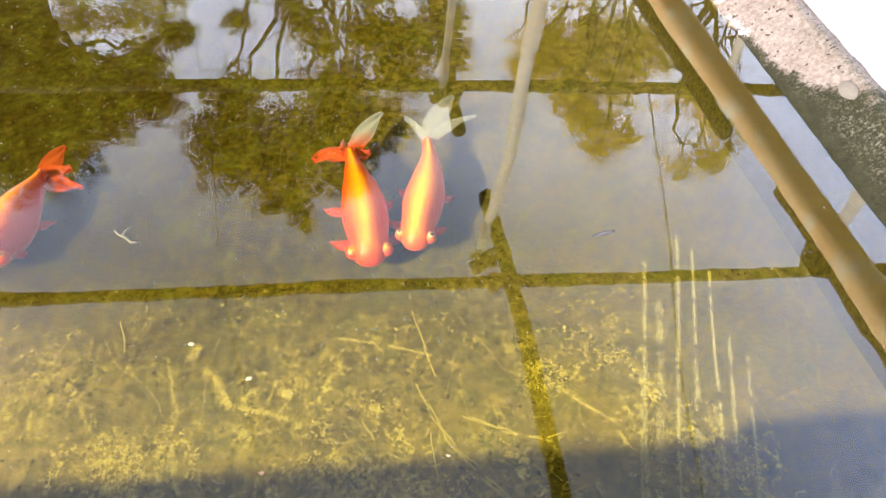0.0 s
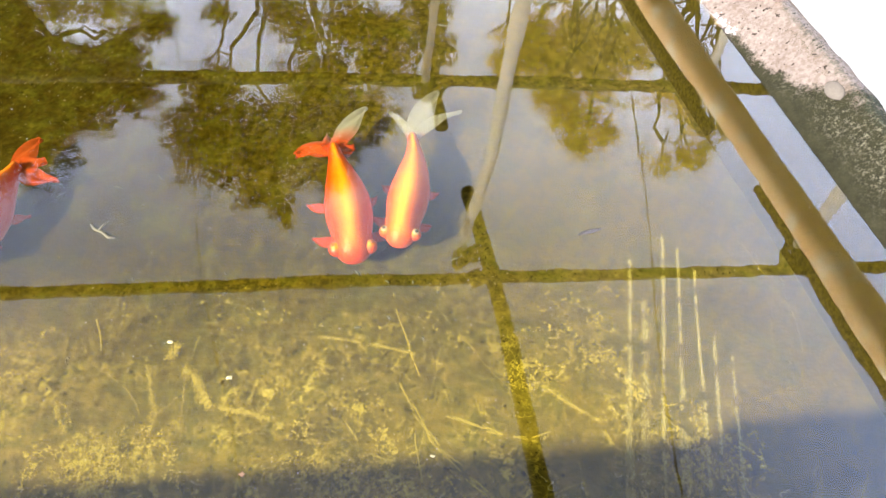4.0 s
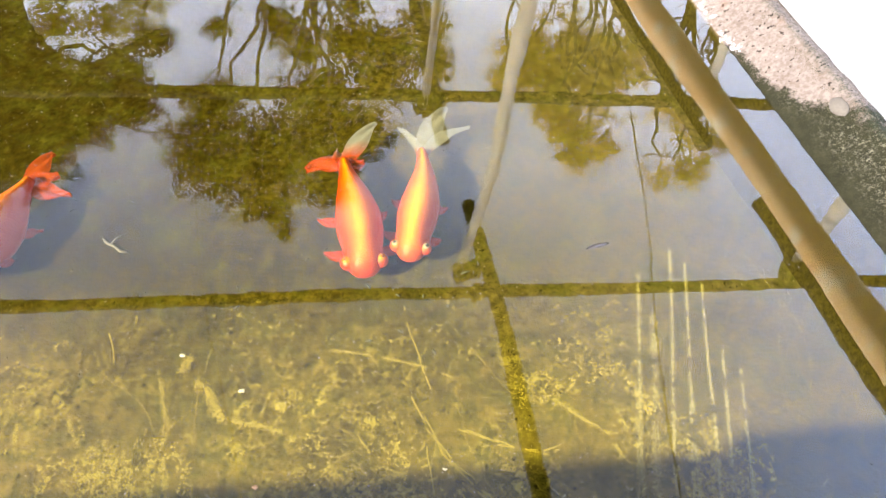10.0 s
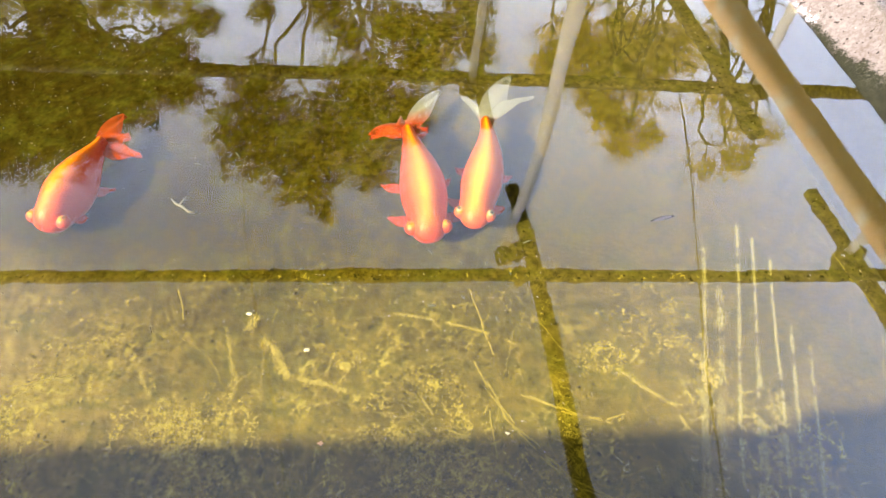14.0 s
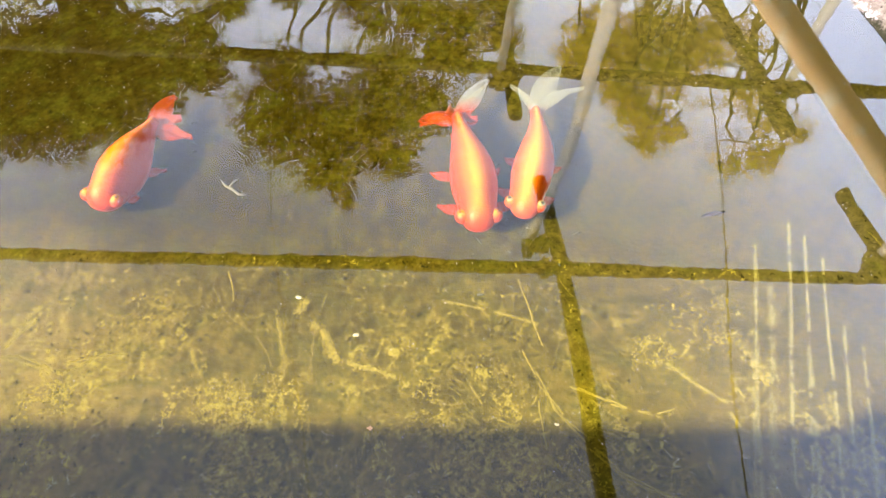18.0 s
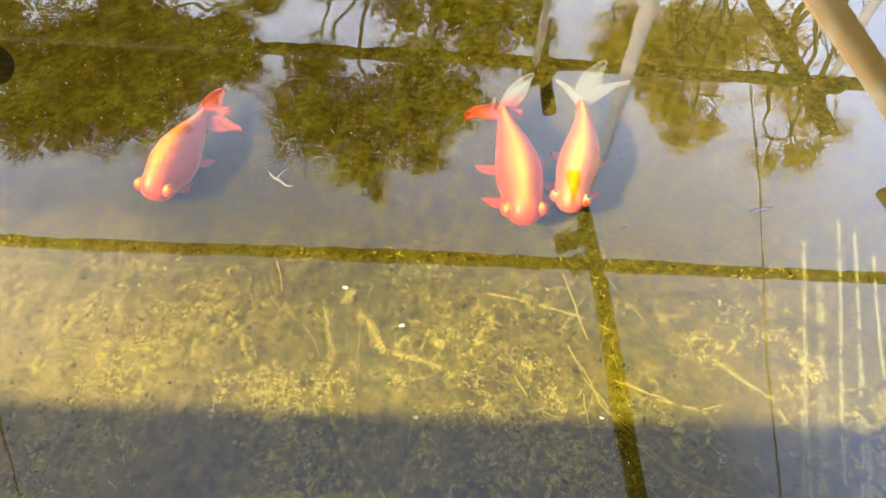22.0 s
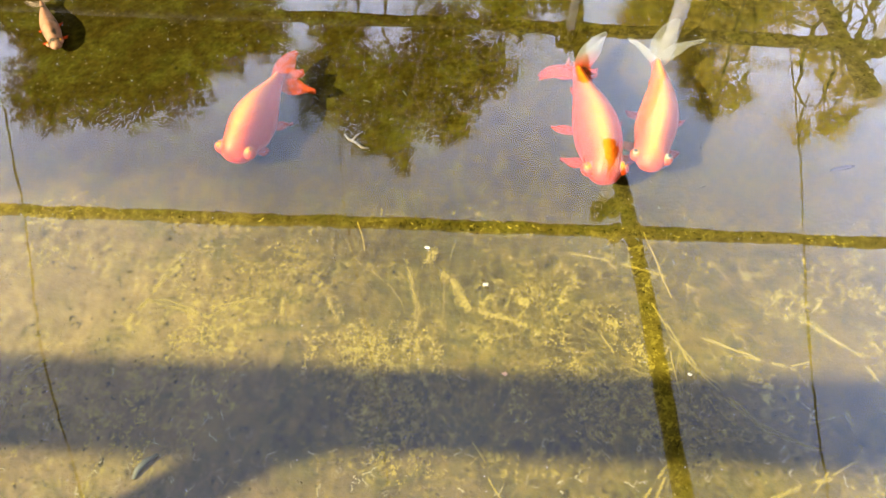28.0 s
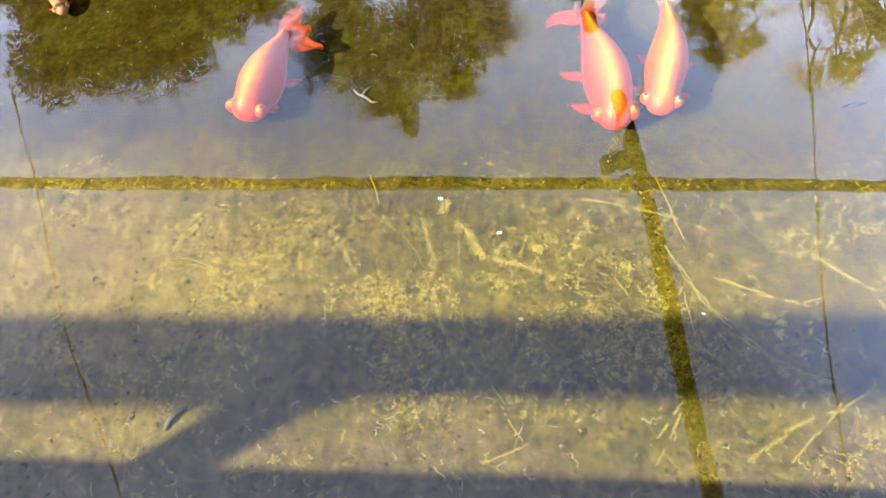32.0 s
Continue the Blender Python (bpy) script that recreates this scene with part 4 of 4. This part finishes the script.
run(spots, ((0.575, 0.962), (0.61, 0.941), (0.644, 0.92), (0.659, 0.892)), 0.001, 1.6)
run(spots, ((0.578, 0.963), (0.598, 1.001)), 0.0009, 1.4)
run(spots, ((-0.306, 0.811), (-0.273, 0.809), (-0.216, 0.803), (-0.186, 0.831), (-0.166, 0.846)), 0.001, 1.6)
run(spots, ((-0.305, 0.837), (-0.288, 0.873)), 0.001, 1.6)
run(spots, ((-0.245, 0.803), (-0.23, 0.789), (-0.204, 0.775)), 0.001, 1.4)
run(spots, ((-0.124, 0.859), (-0.114, 0.83)), 0.0011, 1.6)
run(spots, ((-0.065, 0.873), (-0.05, 0.85)), 0.0011, 1.8)
run(spots, ((-0.056, 0.997), (-0.035, 0.949)), 0.0007, 0.8)
run(spots, ((0.394, 0.927), (0.426, 0.873), (0.469, 0.832), (0.530, 0.796), (0.591, 0.780)), 0.0008, 0.9)
run(spots, ((0.489, 0.674), (0.528, 0.714), (0.560, 0.737), (0.599, 0.755)), 0.001, 1.4)
run(spots, ((0.536, 0.679), (0.566, 0.718), (0.599, 0.758), (0.623, 0.780)), 0.0008, 0.9)
run(spots, ((0.443, 0.909), (0.497, 0.893), (0.560, 0.889)), 0.0008, 1.0)
run(spots, ((0.379, 0.670), (0.406, 0.731)), 0.0008, 1.2)
run(spots, ((0.384, 0.648), (0.410, 0.714)), 0.0008, 1.0)
run(spots, ((0.166, 0.721), (0.193, 0.685), (0.221, 0.644)), 0.0007, 0.8)
run(spots, ((0.172, 0.608), (0.236, 0.637)), 0.0008, 1.0)
run(spots, ((-0.323, 0.769), (-0.311, 0.803), (-0.303, 0.871), (-0.288, 0.903)), 0.0011, 1.8)
run(spots, ((-0.313, 0.840), (-0.285, 0.884)), 0.001, 1.6)
run(spots, ((-0.298, 0.815), (-0.220, 0.818), (-0.146, 0.853)), 0.0008, 1.0)
run(spots, ((-0.247, 0.809), (-0.207, 0.784)), 0.001, 1.4)
run(spots, ((-0.424, 0.669), (-0.408, 0.698)), 0.0009, 1.2)
flakes("algae_trails", "crooked yellow trails of algae on the pond bed", spots)
# pale dead curls along the near wall
spots = []
for _ in range(380):
    x = rng.uniform(-0.6, 0.95)
    trail(spots, x, 0.157 * x + rng.triangular(0.38, 0.8, 0.58), rng.uniform(0, 6.28), rng.uniform(0.005, 0.026), rng.uniform(0.0004, 0.0008), 0.3, 0.5, 0.6)
flakes("algae_curls", "pale dead curls of algae on the pond bed", spots)
# scraped lines where algae holds on
spots = []
for x, y, length, r, spread in ((0.699, 1.19, 0.46, 0.0012, 1.6), (0.717, 1.12, 0.4, 0.0014, 2.8), (0.752, 1.24, 0.52, 0.0012, 1.5), (0.773, 1.22, 0.28, 0.0011, 1.6),
        (0.76, 0.985, 0.26, 0.0012, 2.0), (0.795, 1.18, 0.46, 0.0011, 1.3), (0.812, 1.07, 0.34, 0.0012, 1.6), (0.834, 1.04, 0.3, 0.0011, 1.6), (0.684, 1.0, 0.24, 0.0009, 2.0)):
    trail(spots, x, y, -1.632, length * 1.45, r * 0.8, 0.0008, 0.24, spread * 1.15, -0.22)
run(spots, ((0.721, 0.821), (0.739, 0.815), (0.758, 0.837)), 0.0008, 1.0)
flakes("algae_lines", "straight parallel yellow lines of algae on the pond bed", spots)

# twig, leaf and grubs of silt on the bed
M_TWIG = grained("bleached_twig", (0.12, 0.115, 0.1), (0.24, 0.225, 0.2), 60.0, 0.8)
bm = tube(bmesh.new(), [(-0.124, 1.166, BED + 0.012), (-0.114, 1.156, BED + 0.014), (-0.1, 1.152, BED + 0.013), (-0.088, 1.143, BED + 0.014), (-0.077, 1.146, BED + 0.012)], [0.0012, 0.002, 0.0018, 0.0021, 0.001], 7)
tube(bm, [(-0.108, 1.154, BED + 0.013), (-0.104, 1.166, BED + 0.014), (-0.1, 1.172, BED + 0.013)], [0.0018, 0.0014, 0.0008], 6)
for v in bm.verts:
    v.co.y -= 0.011
    v.co.z += bed_z(v.co.x, v.co.y) - BED - 0.0095
thing("twig", "pale bleached forked twig lying on the pond bed", "twig", bm=bm, material=M_TWIG)
M_LILAC = grained("grey_leaf", (0.05, 0.046, 0.06), (0.12, 0.108, 0.14), 40.0, 0.7)
bm = bmesh.new()
rows = []
for i in range(9):
    t = i / 8
    w = 0.0042 * math.sin(math.pi * (0.06 + 0.9 * t))
    c = Vector((0.62, 1.226, BED + 0.012)).lerp(Vector((0.655, 1.24, BED + 0.014)), t)
    rows.append([bm.verts.new(c + Vector((-0.45, 0.85, 0)) * w + Vector((0, 0, 0.003))), bm.verts.new(c), bm.verts.new(c - Vector((-0.45, 0.85, 0)) * w + Vector((0, 0, 0.003)))])
for a, b in zip(rows, rows[1:]):
    for j in range(2):
        bm.faces.new((a[j], a[j + 1], b[j + 1], b[j]))
bmesh.ops.solidify(bm, geom=bm.faces[:], thickness=0.0008)
for v in bm.verts:
    v.co.z += bed_z(v.co.x, v.co.y) - BED - 0.0105
thing("fallen_leaf", "narrow lilac-grey fallen leaf on the pond bed", "leaf", bm=bm, material=M_LILAC)
M_GRUB = grained("silt_lump", (0.06, 0.065, 0.055), (0.13, 0.14, 0.12), 50.0, 0.9)
bm = tube(bmesh.new(), [(-0.218, 0.577, BED + 0.01), (-0.216, 0.588, BED + 0.013), (-0.21, 0.6, BED + 0.014), (-0.2, 0.612, BED + 0.012)], [0.0018, 0.0038, 0.004, 0.0018], 8)
for v in bm.verts:
    v.co.z += bed_z(v.co.x, v.co.y) - BED - 0.007
thing("debris", "curved grey-green lump of debris on the pond bed", "debris", bm=bm, material=M_GRUB)
for k in range(34):
    x, y = rng.uniform(-0.5, 0.5), rng.uniform(0.98, 1.28)
    a, ln = rng.uniform(0, 6.28), rng.uniform(0.0025, 0.008)
    d = Vector((math.cos(a), math.sin(a), 0)) * ln
    c = Vector((x, y, bed_z(x, y) + 0.001))
    thing("debris", "small dark bit of leaf litter on the pond bed", "debris", group="leaf litter", bm=tube(bmesh.new(), [c - d, c + Vector((0, 0, 0.002)), c + d], [0.0006, 0.0013, 0.0006], 6), material=M_GRUB)

# pale and pink flakes on the bed
M_FLAKE = grained("white_flake", (0.42, 0.4, 0.33), (0.7, 0.68, 0.6), 90.0, 0.8)
M_PINKFLAKE = grained("pink_flake", (0.4, 0.22, 0.16), (0.6, 0.4, 0.3), 90.0, 0.8)


def mound(name, label, category, x, y, r, tall, material, seed, group=""):
    """A small ragged mound or flake, thick in the middle, on the bed."""
    rg, bm = random.Random(seed), bmesh.new()
    reach = [rg.uniform(0.55, 1.2) for _ in range(11)]
    rings = []
    for q, h in ((1.0, -0.0002), (0.7, 0.55), (0.35, 0.9)):
        rings.append([bm.verts.new((x + math.cos(k * math.tau / 11) * r * reach[k] * q, y + math.sin(k * math.tau / 11) * r * reach[k] * q * 0.75, bed_z(x, y) + tall * h * rg.uniform(0.8, 1.2))) for k in range(11)])
    top = bm.verts.new((x, y, bed_z(x, y) + tall))
    for a, b in zip(rings, rings[1:]):
        for k in range(11):
            bm.faces.new((a[k], a[(k + 1) % 11], b[(k + 1) % 11], b[k]))
    for k in range(11):
        bm.faces.new((rings[-1][k], rings[-1][(k + 1) % 11], top))
    return thing(name, label, category, group, bm=bm, material=material)


for k, (x, y, r) in enumerate(((0.056, 0.973, 0.0042), (0.15, 0.93, 0.0045), (0.431, 0.853, 0.003))):
    mound("flake", "small white flake lying on the pond bed", "flake", x, y, r, 0.0016, M_FLAKE, k, "white flakes on the bed")
mound("flake", "small pinkish flake lying on the pond bed", "flake", 0.2, 0.805, 0.0045, 0.0016, M_PINKFLAKE, 9)

# grit on the bed
M_GRIT = grained("pale_grit", (0.05, 0.045, 0.02), (0.24, 0.21, 0.13), 35.0, 0.9)
verts, faces = [], []
for _ in range(5200):
    x, y = rng.uniform(-1.0, 1.0), rng.uniform(0.5, 2.0)
    z, r, a, i = bed_z(x, y), rng.uniform(0.0003, 0.001) * rng.choice((1, 1, 1, 1.8)), rng.uniform(0, 6.28), len(verts)
    verts += [(x + math.cos(a + k * 1.5708) * r * (1.6 if k % 2 else 0.8), y + math.sin(a + k * 1.5708) * r * (1.6 if k % 2 else 0.8), z) for k in range(4)] + [(x, y, z + 0.0008 + r * 0.8)]
    faces += [(i + k, i + (k + 1) % 4, i + 4) for k in range(4)]
me = bpy.data.meshes.new("grit")
me.from_pydata(verts, [], faces)
me.materials.append(M_GRIT)
tagged(new("grit", me), "fine pale and dark grit strewn over the pond bed", "grit", kind="stuff")

# floating specks on the water
M_SPECK = grained("white_speck", (0.3, 0.29, 0.25), (0.5, 0.48, 0.44), 80.0, 0.8)
bm = bmesh.new()
for _ in range(900):
    c = Vector((rng.uniform(-0.7, 1.1), rng.uniform(0.4, 1.9), 0.0008))
    a, ln, w = rng.uniform(0, 6.28), rng.uniform(0.0005, 0.0014), rng.uniform(0.0002, 0.0005)
    d, q = Vector((math.cos(a), math.sin(a), 0)), Vector((-math.sin(a), math.cos(a), 0))
    top = bm.verts.new(c + Vector((0, 0, 0.0006)))
    ring = [bm.verts.new(c + v) for v in (d * ln, q * w, -d * ln, -q * w)]
    for j in range(4):
        bm.faces.new((ring[j], ring[(j + 1) % 4], top))
thing("floating_specks", "tiny white specks floating on the water", "specks", kind="stuff", bm=bm, material=M_SPECK)

# net stretched over the frame
M_NET = grained("nylon_net", (0.8, 0.8, 0.8), (0.95, 0.95, 0.95), 6.0, 0.3, gloss=0.8)
verts, faces = [], []


def ribbon(a, b, w):
    a, b = Vector(a), Vector(b)
    q = (b - a).normalized().cross(Vector((0, 0, 1))) * w / 2
    i = len(verts)
    verts.extend([a - q, a + q, b + q, b - q])
    faces.append((i, i + 1, i + 2, i + 3))


W = Vector((-U.y, U.x, 0))
NETO = Vector((-1.2, 0.2, H + 0.11))
for k in range(81):
    ribbon(NETO + U * k * 0.04, NETO + U * k * 0.04 + W * 3.6, 0.0003)
for k in range(91):
    ribbon(NETO + W * k * 0.04, NETO + W * k * 0.04 + U * 3.2, 0.0003)
for i in range(81):
    for j in range(91):
        if rng.random() < 0.15:
            continue
        c = NETO + U * (i * 0.04 + rng.gauss(0, 0.003)) + W * (j * 0.04 + rng.gauss(0, 0.003))
        a = -0.5 + rng.gauss(0, 0.25)
        d, q = U * math.cos(a) + W * math.sin(a), W * math.cos(a) - U * math.sin(a)
        n0, ln = len(verts), rng.uniform(0.005, 0.009)
        verts.extend([c + v for v in (d * ln, q * 0.003, -d * ln, -q * 0.003, Vector((0, 0, 0.003)), Vector((0, 0, -0.003)))])
        faces.extend([(n0 + a, n0 + (a + 1) % 4, n0 + 4) for a in range(4)] + [(n0 + (a + 1) % 4, n0 + a, n0 + 5) for a in range(4)])
me = bpy.data.meshes.new("net")
me.from_pydata([tuple(v) for v in verts], [], faces)
me.materials.append(M_NET)
tagged(new("net", me), "fine pale knotted net stretched over the pole frame", "net", kind="stuff")

# a round pale mortar patch on the wall and flakes of crust at its edge
n_in = Vector((-R.y, R.x, 0)) * -1
n_in = n_in if n_in.x < 0 else -n_in
slope = (n_in * TOP + Vector((0, 0, BANK))).normalized()


def on_bank(along, z):
    """The point of the sloping east wall at metres along it and a height."""
    p = NR + (FR - NR).normalized() * along
    e = worn(p, z, 1)
    return p + n_in * (BANK * (1 - z / (TOP - 0.006)) - 0.01 - e) + Vector((0, 0, z + (e * 0.6 if z > 0.01 else 0)))


c = on_bank(0.923, 0.043)
bm = bmesh.new()
bmesh.ops.create_cone(bm, cap_ends=True, segments=28, radius1=0.0155, radius2=0.0145, depth=0.0015)
along = (FR - NR).normalized()
rise = slope.cross(along)
for v in bm.verts:
    r = 1 + 0.1 * noise.noise(v.co * 110)
    v.co = c + along * v.co.x * 1.2 * r + rise * v.co.y * 0.74 * r + slope * (0.0012 + v.co.z)
M_PATCH = grained("mortar_patch", (0.066, 0.058, 0.05), (0.092, 0.082, 0.071), 30.0, 0.9)
thing("mortar_patch", "round pale mortar patch on the pond wall", "patch", bm=bm, material=M_PATCH)

# lichen crust and moss on the wall face
def wall_flakes(name, label, category, material, spots, thick):
    """Ragged flakes lying on the inner face of the east wall, at metres along it, height and size."""
    verts, faces = [], []
    d = (FR - NR).normalized()
    up = slope.cross(d)
    for s_, z, r in spots:
        c = on_bank(s_, z)
        a0, i = rng.uniform(0, 6.28), len(verts)
        for k in range(6):
            q = r * rng.uniform(0.4, 1.3)
            verts.append(tuple(c + d * math.cos(a0 + k * 1.0472) * q + up * math.sin(a0 + k * 1.0472) * q - slope * 0.001))
        verts.append(tuple(c + slope * (0.0008 + thick * rng.uniform(0.5, 1.0))))
        faces += [(i + k, i + (k + 1) % 6, i + 6) for k in range(6)]
    me = bpy.data.meshes.new(name)
    me.from_pydata(verts, [], faces)
    me.materials.append(material)
    return tagged(new(name, me), label, category, kind="stuff")


M_CRUST = grained("pale_lichen", (0.16, 0.142, 0.138), (0.24, 0.22, 0.22), 60.0, 0.95)
M_MOSS = grained("dark_moss", (0.016, 0.019, 0.01), (0.034, 0.04, 0.022), 40.0, 0.95)
spots = []
while len(spots) < 260:
    s_, z = rng.uniform(1.07, 1.5), abs(rng.gauss(0, 0.0045)) + 0.001
    if noise.noise(Vector((s_ * 30, z * 30, 1))) > -0.05:
        spots.append((s_, z, rng.choice((0.0015, 0.0025, 0.004, 0.0065))))
for _ in range(30):
    spots.append((rng.uniform(0.95, 1.5), rng.uniform(0.008, 0.045), rng.choice((0.001, 0.0015, 0.002, 0.0035))))
wall_flakes("lichen", "pinkish-white crust of lichen on the pond wall", "lichen", M_CRUST, spots, 0.0006)
spots = []
while len(spots) < 1800:
    s_ = rng.uniform(0.35, 1.6)
    z = TOP - 0.008 - abs(rng.gauss(0, 0.004))
    if noise.noise(Vector((s_ * 16, z * 20, 4))) + 0.6 * noise.noise(Vector((s_ * 60, z * 60, 4))) > -0.05 + 0.25 * (s_ > 1.1) and 0.01 < z:
        spots.append((s_, z, rng.uniform(0.0004, 0.0012)))
wall_flakes("moss", "dark green moss along the edge of the pond wall", "moss", M_MOSS, spots, 0.0002)
